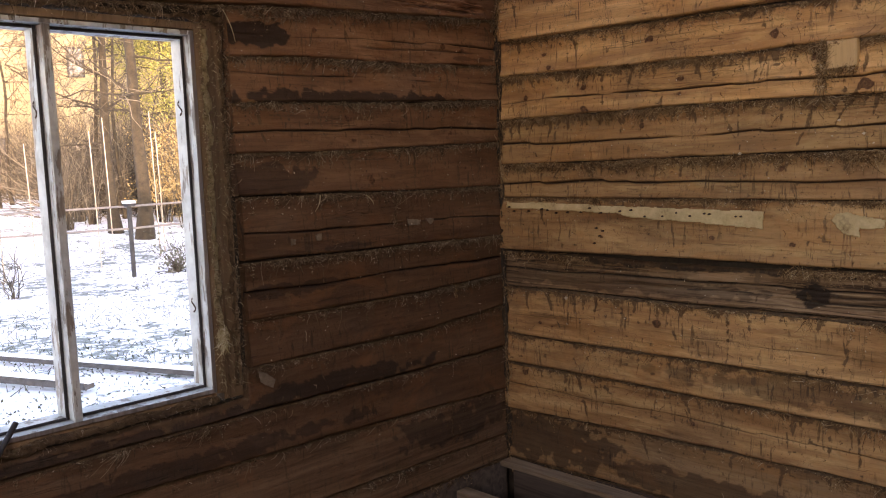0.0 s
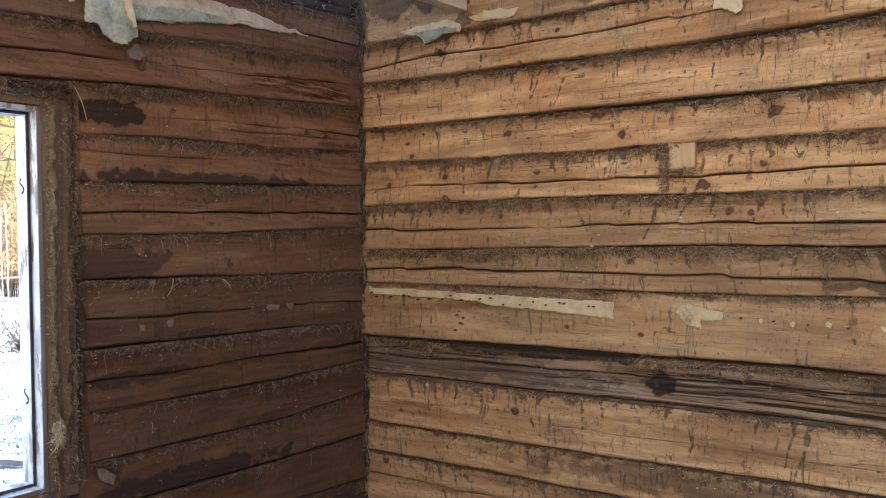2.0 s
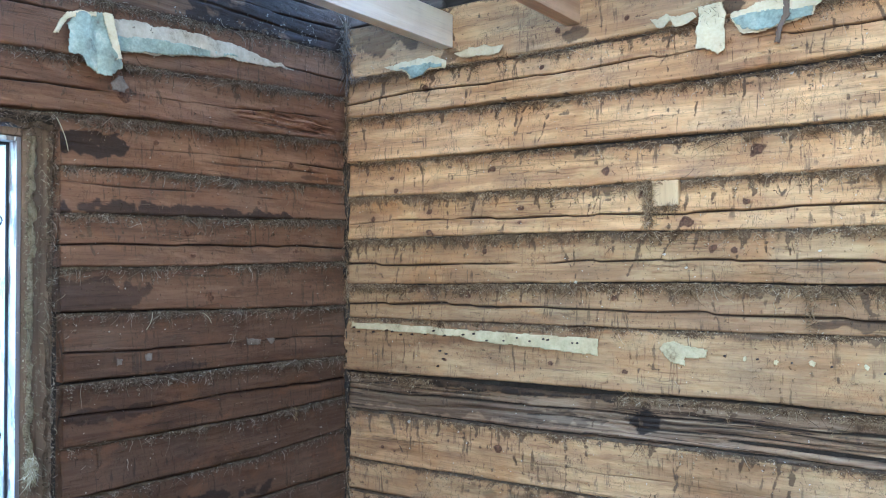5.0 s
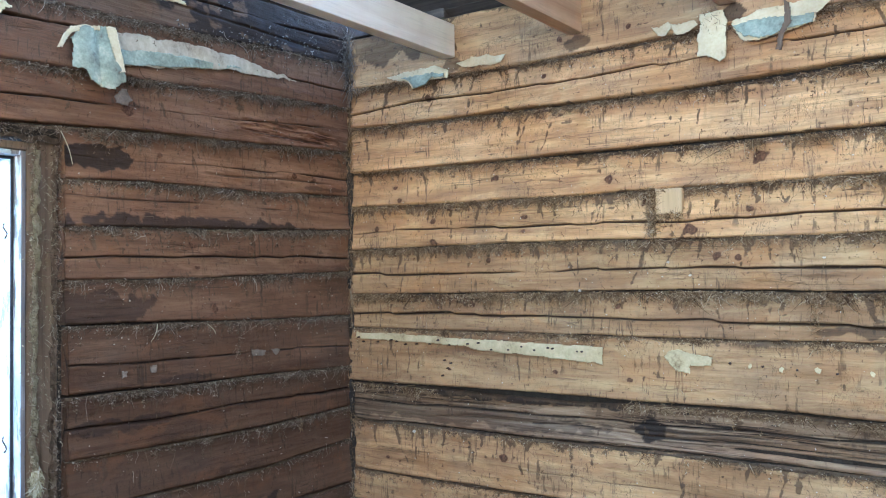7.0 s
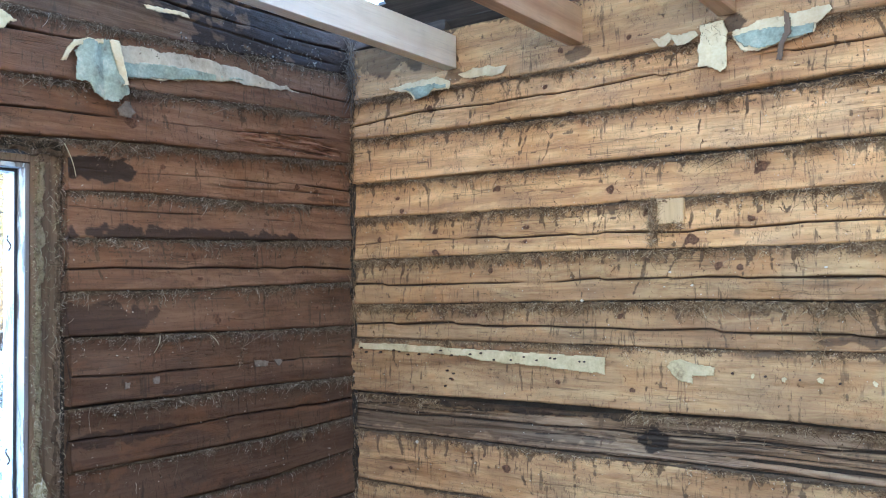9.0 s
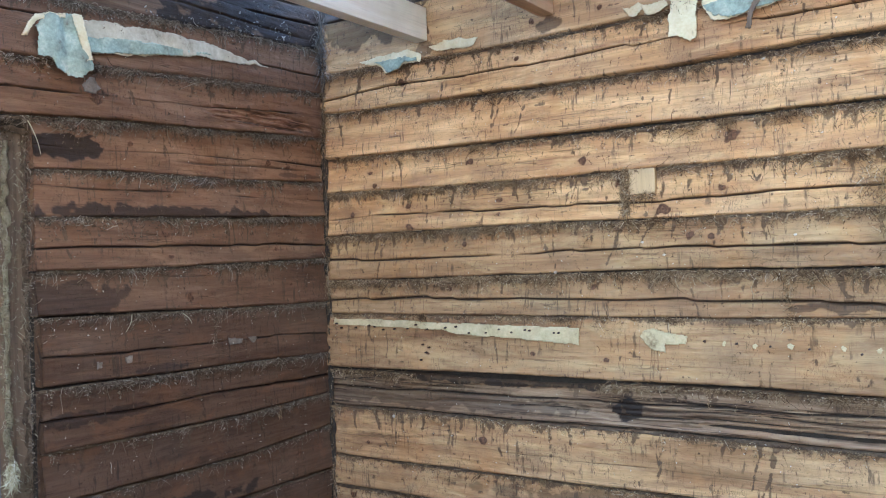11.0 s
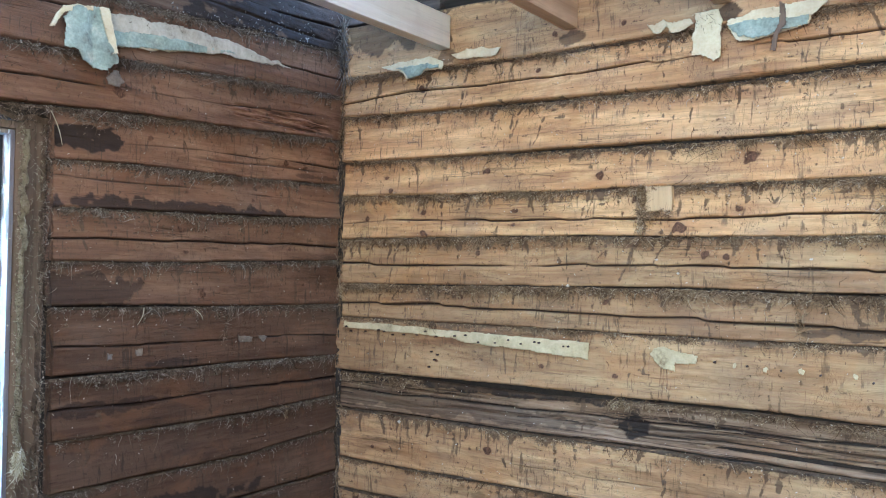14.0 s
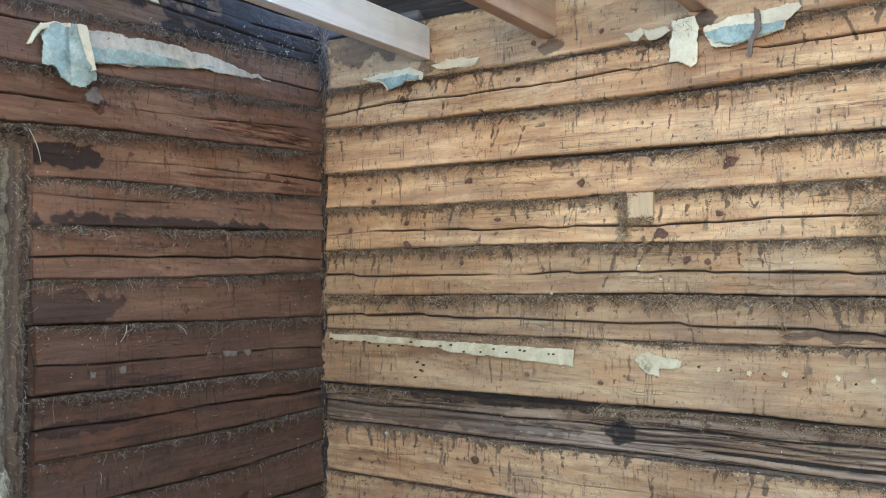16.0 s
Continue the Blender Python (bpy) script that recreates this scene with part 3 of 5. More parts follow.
def moss(wall, put, joints, start, end, seed, thickness, strand, tuft, gaps=()):
    """Caulking moss in the joints: a lumpy bead and loose strands."""
    rng = np.random.RandomState(seed)
    beads, hair, beard = [], [], []
    for n, (heights, amount) in enumerate(joints):
        a = heights[0]
        u = np.arange(start, end, 0.012)
        u = u[~np.any([(u > g0) & (u < g1) & (a > g2) & (a < g3) for g0, g1, g2, g3 in gaps], axis=0)] if gaps else u
        runs = np.split(u, np.where(np.diff(u) > 0.02)[0] + 1)
        for run in runs:
            if len(run) < 4:
                continue
            zc = run_of(run, heights) - 0.003
            rad = thickness * (0.75 + 0.45 * lattice(run * 11, run * 0 + n, seed + n))
            ang = np.arange(6) * math.pi / 3
            rr = rad[:, None] * (1 + 0.3 * lattice(run[:, None] * 40, ang[None] * 2, seed + 9 + n))
            zz = zc[:, None] + rr * np.sin(ang)[None] + 0.003 * lattice(run[:, None] * 6, ang[None] * 0, seed + 3)
            dd = -0.007 + rr * np.cos(ang)[None]
            P = put(np.broadcast_to(run[:, None], zz.shape), dd, zz).reshape(-1, 3)
            i, j = np.meshgrid(np.arange(len(run) - 1), np.arange(6), indexing="ij")
            k = (j + 1) % 6
            beads.append((P, np.stack([i * 6 + j, (i + 1) * 6 + j, (i + 1) * 6 + k, i * 6 + k], axis=-1).reshape(-1, 4)))
        count = int((end - start) * 800 * amount)
        uu = rng.uniform(start, end, count)
        keep = rng.rand(count) < np.clip(0.30 + 1.5 * lattice(uu * 6, uu * 0 + n, seed + 77), 0.05, 1)
        for g0, g1, g2, g3 in gaps:
            if g2 < a < g3:
                keep &= ~((uu > g0) & (uu < g1))
        uu = uu[keep]
        count = len(uu)
        length = rng.uniform(0.006, 0.030, count) * rng.choice([0.6, 1.0, 1.6], count, p=[0.45, 0.45, 0.10])
        z0 = run_of(uu, heights) + rng.normal(-0.006, 0.006, count)
        lean = rng.normal(0, 0.9, count)
        fall = rng.uniform(-1.0, 0.35, count)
        s = np.linspace(0, 1, 4)
        du = lean[:, None] * length[:, None] * s + rng.normal(0, 0.0025, (count, 4)) * s
        dz = fall[:, None] * length[:, None] * s - 0.35 * length[:, None] * s ** 2
        dd = 0.002 + 0.35 * length[:, None] * np.sin(s * 2.6) + rng.uniform(-0.004, 0.005, (count, 1))
        path = put(uu[:, None] + du, dd, z0[:, None] + dz)
        hair.append(strands(path, rng.uniform(0.0006, 0.0014, count)))
        # crumbs along the joint and in drips below it
        many = int((end - start) * 1300 * amount)
        cu = rng.uniform(start, end, many)
        cz = -np.abs(rng.normal(0, 0.013, many)) + 0.003
        ok = rng.rand(many) < np.clip(0.40 + 1.5 * lattice(cu * 8, cu * 0 + n, seed + 78), 0.06, 1)
        sets = [(cu[ok], cz[ok])]
        for at in np.arange(start, end, 0.075 / max(amount, 0.3)):
            m = rng.randint(8, 34)
            fall, where = rng.uniform(0.015, 0.085) ** 1.0, at + rng.uniform(-0.03, 0.03)
            down = fall * rng.rand(m) ** 1.3
            sets.append((where + rng.normal(0, 0.0035, m) + rng.normal(0, 0.15) * down, -down))
        for at in np.arange(start, end, 0.14 / max(amount, 0.3)):
            m = rng.randint(30, 90)
            down, half = rng.uniform(0.03, 0.07) * rng.rand(m) ** 1.5, rng.uniform(0.010, 0.026)
            sets.append((at + rng.uniform(-0.05, 0.05) + half * (1 - down / 0.075) * rng.uniform(-1, 1, m), -down))
        cu, cz = np.concatenate([a_ for a_, _ in sets]), np.concatenate([b_ for _, b_ in sets])
        for g0, g1, g2, g3 in gaps:
            if g2 < a < g3 + 0.05:
                ok = ~((cu > g0 - 0.01) & (cu < g1 + 0.01))
                cu, cz = cu[ok], cz[ok]
        at = put(cu, 0.0075 + 0.007 * rng.rand(len(cu)), run_of(cu, heights) + cz)
        hair.append(leaves(at, 0.0032, rng))
        # curly tufts that hang out of the joint and narrow downwards, and a few long threads
        k6 = np.linspace(0, 1, 6)
        at = start + 0.02
        while at < end:
            at += rng.exponential(0.072) / max(amount, 0.25)
            if any(g2 < a < g3 + 0.03 and g0 - 0.01 < at < g1 + 0.01 for g0, g1, g2, g3 in gaps):
                continue
            m, half, drop = rng.randint(5, 26), rng.uniform(0.003, 0.018), 0.012 + 0.058 * rng.rand() ** 1.5
            root = rng.normal(0, half, m)
            long = drop * rng.uniform(0.25, 1.15, m)
            curl = rng.uniform(0.002, 0.009, (m, 1)) * np.sin(k6 * rng.uniform(3, 9, (m, 1)) + rng.uniform(0, 6, (m, 1)))
            zs = run_of(at, heights) + 0.002 - rng.uniform(0, 0.010, (m, 1)) - long[:, None] * k6 * rng.uniform(0.3, 1.0, (m, 1)) + 0.8 * np.roll(curl, 2, axis=1)
            us = at + root[:, None] * (1 - 0.6 * k6) + curl + rng.normal(rng.normal(0, 0.25), 0.45, (m, 1)) * long[:, None] * k6
            ds = 0.001 + rng.uniform(0.002, 0.010, (m, 1)) + 0.008 * np.sin(k6 * 2.8) + 0.4 * np.roll(curl, 1, axis=1)
            beard.append(strands(put(us, ds, zs), rng.uniform(0.0006, 0.0013, m), 0.4))
        m = int((end - start) * 9 * amount)
        us = rng.uniform(start + 0.01, end - 0.05, m)
        ok = np.ones(m, bool)
        for g0, g1, g2, g3 in gaps:
            if g2 < a < g3 + 0.03:
                ok &= (us < g0 - 0.06) | (us > g1 + 0.01)
        us = us[ok]
        m = len(us)
        k9 = np.linspace(0, 1, 9)
        long = rng.uniform(0.03, 0.10, (m, 1))
        way = rng.uniform(-2.2, 0.5, (m, 1))
        zs = run_of(us[:, None], heights) + long * k9 * np.sin(way) * 0.8 + 0.005 * np.sin(k9 * rng.uniform(2, 8, (m, 1)) + rng.uniform(0, 6, (m, 1)))
        beard.append(strands(put(us[:, None] + 0.5 * long * k9 * np.cos(way), 0.009 + 0.006 * np.sin(k9 * 5 + us[:, None] * 90), zs), rng.uniform(0.0008, 0.0015, m), 0.5))
    tufts = new("moss_tufts", mesh_of("moss_tufts", *merged(beard), tuft, (), False))
    tufts.parent = wall
    tagged(tufts, "curly tufts and threads of old moss", kind="stuff")
    bead = new("moss_caulking", mesh_of("moss_caulking", *merged(beads), M_MOSS))
    bead.parent = wall
    tagged(bead, "dark packed moss in the joints between the logs", kind="stuff")
    loose = new("moss_strands", mesh_of("moss_strands", *merged(hair), strand, (), False))
    loose.parent = wall
    tagged(loose, "dry frayed moss and tow hanging from the log joints", kind="stuff")


def wall_core(name, spans, label):
    """The hidden middle of a log wall, in one mesh with its openings left out."""
    bm = bmesh.new()
    for span in spans:
        box(bm, *span)
    ob = part(name, bm, M_CORE)
    return tagged(ob, label, "wall", kind="structure")


# ---- the room: north wall (long, pale) and west wall (brown, with the window) ----
NORTH_LEN, WEST_LEN, TOP = 5.2, 5.4, 2.48
WIN_A, WIN_B, WIN_LOW, WIN_HIGH = 1.29, 2.40, 0.655, 1.885   # rough opening in the west wall, along u and z

north = wall_core("wall_north", [(-0.12, NORTH_LEN, 0.035, 0.13, -0.45, 2.46)], "pale hewn log wall caulked with moss")
west = wall_core("wall_west", [(-0.13, -0.035, -WIN_A, 0.034, -0.45, 2.46), (-0.13, -0.035, -WEST_LEN, -WIN_B, -0.45, 2.46),
                               (-0.13, -0.035, -WIN_B, -WIN_A, -0.45, WIN_LOW), (-0.13, -0.035, -WIN_B, -WIN_A, WIN_HIGH, 2.46)],
                 "brown hewn log wall with a window opening")

# Lower edge of each log at every half metre from the corner, and how much moss hangs there.
N_EDGES = [((2.262, 2.248, 2.240, 2.245, 2.250), 1.3), ((2.091, 2.078, 2.072, 2.070, 2.077), 0.9), ((1.899, 1.892, 1.891, 1.888, 1.884), 1.1), ((1.755, 1.745, 1.740, 1.742, 1.742), 1.5),
           ((1.573, 1.576, 1.579, 1.573, 1.573), 1.5), ((1.387, 1.392, 1.399, 1.406, 1.402), 2.2), ((1.246, 1.247, 1.248, 1.249, 1.253), 1.0), ((1.020, 1.031, 1.033, 1.037, 1.032), 0.9),
           ((0.862, 0.865, 0.864, 0.871, 0.867), 0.4), ((0.656, 0.659, 0.667, 0.671, 0.676), 0.3), ((0.524, 0.534, 0.531, 0.537, 0.546), 0.3), ((0.316, 0.336, 0.350, 0.356, 0.358), 0.25),
           ((0.097, 0.106, 0.115, 0.123, 0.132), 0.2)]
W_EDGES = [((2.370, 2.346, 2.316, 2.301, 2.288), 1.2), ((2.181, 2.158, 2.125, 2.100, 2.083), 1.3), ((1.991, 1.969, 1.953, 1.923, 1.904), 1.3), ((1.804, 1.787, 1.783, 1.765, 1.753), 1.3),
           ((1.657, 1.642, 1.635, 1.622, 1.612), 1.2), ((1.484, 1.470, 1.463, 1.463, 1.460), 0.9), ((1.297, 1.304, 1.317, 1.327, 1.337), 0.9), ((1.084, 1.095, 1.105, 1.117, 1.129), 1.1),
           ((0.913, 0.901, 0.908, 0.924, 0.932), 0.9), ((0.780, 0.747, 0.753, 0.760, 0.757), 0.3), ((0.595, 0.594, 0.603, 0.609, 0.609), 0.25), ((0.403, 0.425, 0.441, 0.455, 0.470), 0.2),
           ((0.200, 0.211, 0.222, 0.236, 0.250), 0.2), ((0.091, 0.100, 0.110, 0.120, 0.130), 0.2)]
# How wide each joint stands open, along the same half metres; the rest are tight.
TIGHT = (0.004, 0.005, 0.005, 0.005, 0.005)
N_OPEN = {1: (0.003, 0.009, 0.013, 0.018, 0.020), 2: (0.003, 0.006, 0.013, 0.018, 0.014), 5: (0.006, 0.007, 0.007, 0.009, 0.010), 7: (0.010, 0.020, 0.028, 0.014, 0.012)}
W_OPEN = {2: (0.003, 0.006, 0.009, 0.012, 0.012), 7: (0.004, 0.005, 0.009, 0.013, 0.013), 10: (0.006, 0.008, 0.010, 0.010, 0.010)}


def under(edges, opened, k):
    """Upper edge of the log below joint k."""
    return tuple(e - g for e, g in zip(edges[k][0], opened.get(k, TIGHT)))


rng = random.Random(17)
R8_CHECKS = []
for k in range(15):
    a = rng.uniform(-0.2, 0.7) if k < 4 else rng.uniform(0.9, 2.2)
    R8_CHECKS.append((a, a + rng.uniform(0.3, 0.9), rng.uniform(0.885, 0.985), rng.uniform(0.005, 0.011)))

# Tone: upper logs raised, lower ones lowered, painting in how light falls off downwards.
N_LOGS = [
    # patches at z 2.25 to 2.312: shade and grime painted below each joist
    dict(tone=1.06, grey=0.15, streaks=0.5, stains_and_shade=[(-0.1, 0.52, 2.34, 2.50, 0.7), (1.03, 1.13, 2.25, 2.312, 0.7), (1.56, 1.67, 2.25, 2.312, 0.85), (0.50, 0.58, 2.25, 2.312, 0.6)], knots=[(1.28, 2.30, 0.012), (1.02, 2.30, 0.010)]),
    dict(tone=1.10, crack=((2.154, 2.161, 2.151, 2.160, 2.163), 0.9), streaks=0.8, tilt=0.020, proud=0.004, knots=[(0.42, 2.17, 0.014), (0.95, 2.18, 0.012)]),
    dict(grime=0.7, crack=((1.962, 1.954, 1.948, 1.955, 1.960), 0.10), streaks=1.0, tilt=0.018, proud=0.004, tone=1.13),
    dict(grime=0.75, tone=1.11, streaks=1.1, knots=[(0.734, 1.824, 0.016), (0.247, 1.821, 0.011), (0.273, 1.769, 0.010), (1.198, 1.787, 0.014), (1.699, 1.819, 0.024)]),
    dict(grime=1.5, tone=1.00, crack=((1.641, 1.646, 1.634, 1.630, 1.636), 0.9), streaks=1.2, knots=[(0.435, 1.674, 0.012), (0.147, 1.656, 0.010), (0.852, 1.620, 0.010), (0.439, 1.592, 0.014), (0.858, 1.672, 0.013), (1.668, 1.657, 0.013), (1.475, 1.600, 0.020), (1.33, 1.70, 0.016)]),
    dict(grime=1.5, crack=((1.472, 1.464, 1.471, 1.479, 1.468), 1.2), streaks=1.2, tone=0.78, grey=0.12, knots=[(0.698, 1.515, 0.012), (1.56, 1.515, 0.014), (1.63, 1.505, 0.012)]),
    dict(grime=2.0, crack=((1.303, 1.311, 1.303, 1.307, 1.294), 1.1), streaks=0.9, tone=0.72, grey=0.15, stains_and_shade=[(1.85, 2.7, 1.262, 1.300, 0.65)], knots=[(0.62, 1.345, 0.012), (1.22, 1.35, 0.010)]),
    dict(tone=0.80, streaks=0.12, tilt=0.004, proud=0.014, grey=0.10, knots=[(0.52, 1.095, 0.006), (1.26, 1.10, 0.008), (0.98, 1.11, 0.008)]),
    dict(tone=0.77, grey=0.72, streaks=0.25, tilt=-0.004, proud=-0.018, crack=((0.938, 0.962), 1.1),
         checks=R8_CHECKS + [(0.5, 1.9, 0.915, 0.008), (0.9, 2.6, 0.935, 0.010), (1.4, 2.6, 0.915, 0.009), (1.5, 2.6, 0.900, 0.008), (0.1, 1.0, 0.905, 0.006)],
         # the band at z 0.985 to 1.022 paints the shade under the overhanging log
         stains_and_shade=[(1.265, 1.385, 0.892, 0.985, 1.0), (1.24, 1.42, 0.925, 0.955, 0.7), (1.29, 1.35, 0.96, 1.01, 0.7), (0.05, 1.35, 0.985, 1.022, 0.95), (-0.3, 1.15, 0.880, 0.960, 0.50), (-0.2, 0.9, 0.94, 1.0, 0.28)]),
    dict(tone=0.94, streaks=0.7, crack=((0.745, 0.748), 0.25), knots=[(0.76, 0.780, 0.018), (0.2, 0.72, 0.010), (0.26, 0.71, 0.006)], stains_and_shade=[(0.5, 2.4, 0.735, 0.775, 0.12)]),
    dict(tone=0.83, streaks=0.8, stains_and_shade=[(0.72, 2.5, 0.555, 0.650, 0.48), (0.55, 0.7, 0.585, 0.62, 0.2)]),
    dict(tone=0.87, streaks=0.8, knots=[(0.10, 0.49, 0.012), (0.9, 0.42, 0.010)], crack=((0.43, 0.44), 0.3)),
    dict(tone=0.59, streaks=0.4, grey=0.25, stains_and_shade=[(-0.3, 0.55, 0.12, 0.33, 0.7), (0.35, 2.0, 0.11, 0.23, 0.6)]),
]
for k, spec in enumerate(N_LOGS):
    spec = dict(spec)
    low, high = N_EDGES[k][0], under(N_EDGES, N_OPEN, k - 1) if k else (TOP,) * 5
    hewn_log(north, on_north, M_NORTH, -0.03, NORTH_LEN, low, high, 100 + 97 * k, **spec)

# Tone sinks towards the floor: the dimmer light there is put into the colour.
W_LOGS = [
    dict(tone=0.39, grey=0.25, streaks=0.3, proud=-0.012, crack=((2.47, 2.42), 0.9), checks=[(0.1, 1.6, 2.53, 0.012), (0.05, 0.9, 2.41, 0.008)], stains_and_shade=[(-0.75, 0.90, 2.15, 3.1, 0.92), (0.8, 1.1, 2.40, 2.80, 0.6)]),
    dict(tone=0.81, crack=((2.247, 2.253, 2.250, 2.235, 2.22), 0.9), streaks=0.5),
    dict(crack=((2.088, 2.051, 2.028, 1.998, 1.968), 0.5), streaks=0.5, tilt=0.016, checks=[(0.08, 0.6, 2.012, 0.006)], knots=[(1.08, 2.01, 0.02), (0.52, 2.040, 0.010)], splinters=[(0.04, 0.66, 1.993, 2.060)]),
    dict(tone=1.00, streaks=0.5, crack=((1.879, 1.863, 1.851, 1.837, 1.823), 0.5), stains_and_shade=[(1.07, 1.36, 1.80, 1.885, 0.95), (0.05, 0.3, 1.81, 1.83, 0.5)], knots=[(0.33, 1.86, 0.014), (0.22, 1.85, 0.012), (0.95, 1.88, 0.01)], checks=[(0.1, 0.8, 1.835, 0.007)]),
    dict(tone=0.98, streaks=0.4, crack=((1.725, 1.715), 0.4), stains_and_shade=[(0.30, 1.42, 1.610, 1.675, 0.85)], knots=[(0.8, 1.71, 0.007), (0.5, 1.70, 0.007)]),
    dict(tone=0.87, streaks=0.4, crack=((1.539, 1.538, 1.532, 1.524, 1.519), 0.9), knots=[(0.82, 1.575, 0.013), (0.80, 1.50, 0.010), (0.3, 1.52, 0.008)]),
    dict(tone=0.72, streaks=0.3, stains_and_shade=[(0.95, 1.40, 1.325, 1.42, 0.65)], knots=[(0.722, 1.348, 0.016), (0.22, 1.38, 0.007)]),
    dict(streaks=0.3, crack=((1.168, 1.182, 1.189, 1.205, 1.218), 0.8), stains_and_shade=[(0.72, 0.95, 1.105, 1.130, 0.6)], tone=0.57),
    dict(streaks=0.3, crack=((0.984, 0.996, 0.996, 1.006, 1.013), 1.2), tone=0.48, stains_and_shade=[(0.9, 1.29, 0.975, 1.02, 0.6)]),
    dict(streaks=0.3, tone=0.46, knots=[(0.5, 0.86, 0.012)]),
    dict(streaks=0.3, notch=(WIN_A, WIN_B, WIN_LOW - 0.004), tone=0.50, stains_and_shade=[(0.50, 1.35, 0.590, 0.665, 0.8), (1.3, 2.4, 0.59, 0.64, 0.7)], knots=[(0.2, 0.70, 0.012)]),
    dict(streaks=0.2, tone=0.49, stains_and_shade=[(0.8, 2.4, 0.46, 0.52, 0.6)]),
    dict(streaks=0.2, tone=0.52, grey=0.2, stains_and_shade=[(-0.1, 0.7, 0.25, 0.40, 0.6)]),
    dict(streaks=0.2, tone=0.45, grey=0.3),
]
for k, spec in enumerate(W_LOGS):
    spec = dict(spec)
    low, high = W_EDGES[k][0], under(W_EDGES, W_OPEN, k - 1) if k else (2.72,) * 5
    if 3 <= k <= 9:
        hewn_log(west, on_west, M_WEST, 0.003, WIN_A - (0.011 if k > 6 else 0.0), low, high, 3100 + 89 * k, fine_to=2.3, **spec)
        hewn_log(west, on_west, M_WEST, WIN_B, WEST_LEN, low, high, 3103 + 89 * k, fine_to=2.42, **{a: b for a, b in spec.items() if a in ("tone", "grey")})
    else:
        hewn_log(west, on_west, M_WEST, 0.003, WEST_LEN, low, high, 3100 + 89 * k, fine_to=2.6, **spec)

moss(north, on_north, [(under(N_EDGES, N_OPEN, k), e[1]) for k, e in enumerate(N_EDGES)], 0.01, 2.55, 41, 0.0065, M_FIBRE, M_FIBRE_DARK, gaps=[(0.45, 1.22, 1.0, 1.02)])
moss(west, on_west, [(under(W_EDGES, W_OPEN, k), e[1]) for k, e in enumerate(W_EDGES)], 0.01, 2.5, 43, 0.006, M_FIBRE_GREY, M_FIBRE_GREY, gaps=[(WIN_A, WIN_B, WIN_LOW, WIN_HIGH)])

# lower logs under both walls, coloured dark for the shade below the lost floor
for name, span, parent in (("log", (0.0, NORTH_LEN, 0.02, 0.12, -0.42, 0.088), north), ("log", (-0.12, -0.01, -WEST_LEN, 0.0, -0.42, 0.082), west)):
    boxed(name, span, M_ROOF, parent, bevel=0.012)
boxed("log", (-0.14, 0.50, 0.004, 0.13, 2.482, 2.545), M_ROOF, north, bevel=0.012)

# moss packed into the upright corner
rng = np.random.RandomState(5)
n = 4600
z0 = rng.uniform(0.1, 2.42, n)
keep = rng.rand(n) < np.clip(0.5 + lattice(z0 * 5, z0 * 0, 8), 0.1, 1) * np.where(z0 > 1.2, 1.0, 0.35)
z0 = z0[keep]
n = len(z0)
s = np.linspace(0, 1, 4)
reach = rng.uniform(0.01, 0.048, n)
dx, dy, dz = rng.uniform(0.0, 1.0, n), rng.uniform(0.0, 1.0, n), rng.normal(-0.2, 0.8, n)
path = np.stack([0.004 + (dx * reach)[:, None] * s, -0.004 - (dy * reach)[:, None] * s, z0[:, None] + (dz * reach)[:, None] * s], axis=-1)
path += rng.normal(0, 0.002, path.shape) * s[None, :, None]
bz = np.arange(0.05, 2.46, 0.012)
ang = np.arange(6) * math.pi / 3
rad = 0.016 * (0.8 + 0.5 * lattice(bz * 11, bz * 0, 6))[:, None] * (1 + 0.35 * lattice(bz[:, None] * 45, ang[None] * 2, 7))
bead = np.stack([0.003 + rad * np.cos(ang), -0.003 - rad * np.sin(ang), np.broadcast_to(bz[:, None], rad.shape)], axis=-1).reshape(-1, 3)
i, j = np.meshgrid(np.arange(len(bz) - 1), np.arange(6), indexing="ij")
k = (j + 1) % 6
seam = new("corner_caulking", mesh_of("corner_caulking", bead, np.stack([i * 6 + j, (i + 1) * 6 + j, (i + 1) * 6 + k, i * 6 + k], axis=-1).reshape(-1, 4), M_CORE))
tagged(seam, "dark moss packed into the upright corner joint", "moss", kind="stuff")
corner = new("corner_moss", mesh_of("corner_moss", *strands(path, rng.uniform(0.0006, 0.0013, n)), M_FIBRE, (), False))
tagged(corner, "dry moss sticking out of the upright corner joint", "moss", kind="stuff")

n = 620
z0 = rng.uniform(2.26, 2.50, n)
reach = rng.uniform(0.010, 0.075, n)
dx, dy, dz = rng.uniform(0.0, 1.0, n), rng.uniform(0.0, 1.3, n), rng.normal(-0.2, 0.8, n)
path = np.stack([0.004 + (dx * reach)[:, None] * s, -0.004 - (dy * reach)[:, None] * s, z0[:, None] + (dz * reach)[:, None] * s], axis=-1)
path += rng.normal(0, 0.003, path.shape) * s[None, :, None]
tagged(new("corner_mould", mesh_of("corner_mould", *strands(path, rng.uniform(0.0008, 0.0018, n)), M_MOULD, (), False)), "pale mouldy fibres in the top of the corner", "mould", kind="stuff")

n = 420
u, z = 0.03 + 0.85 * rng.rand(n) ** 1.5, rng.uniform(0, 1, n)
z = run_of(u, W_EDGES[0][0]) + 0.006 + 0.13 * z ** 1.8
keep = lattice(u * 9, z * 22, 58) > rng.uniform(-0.5, 0.6, n)
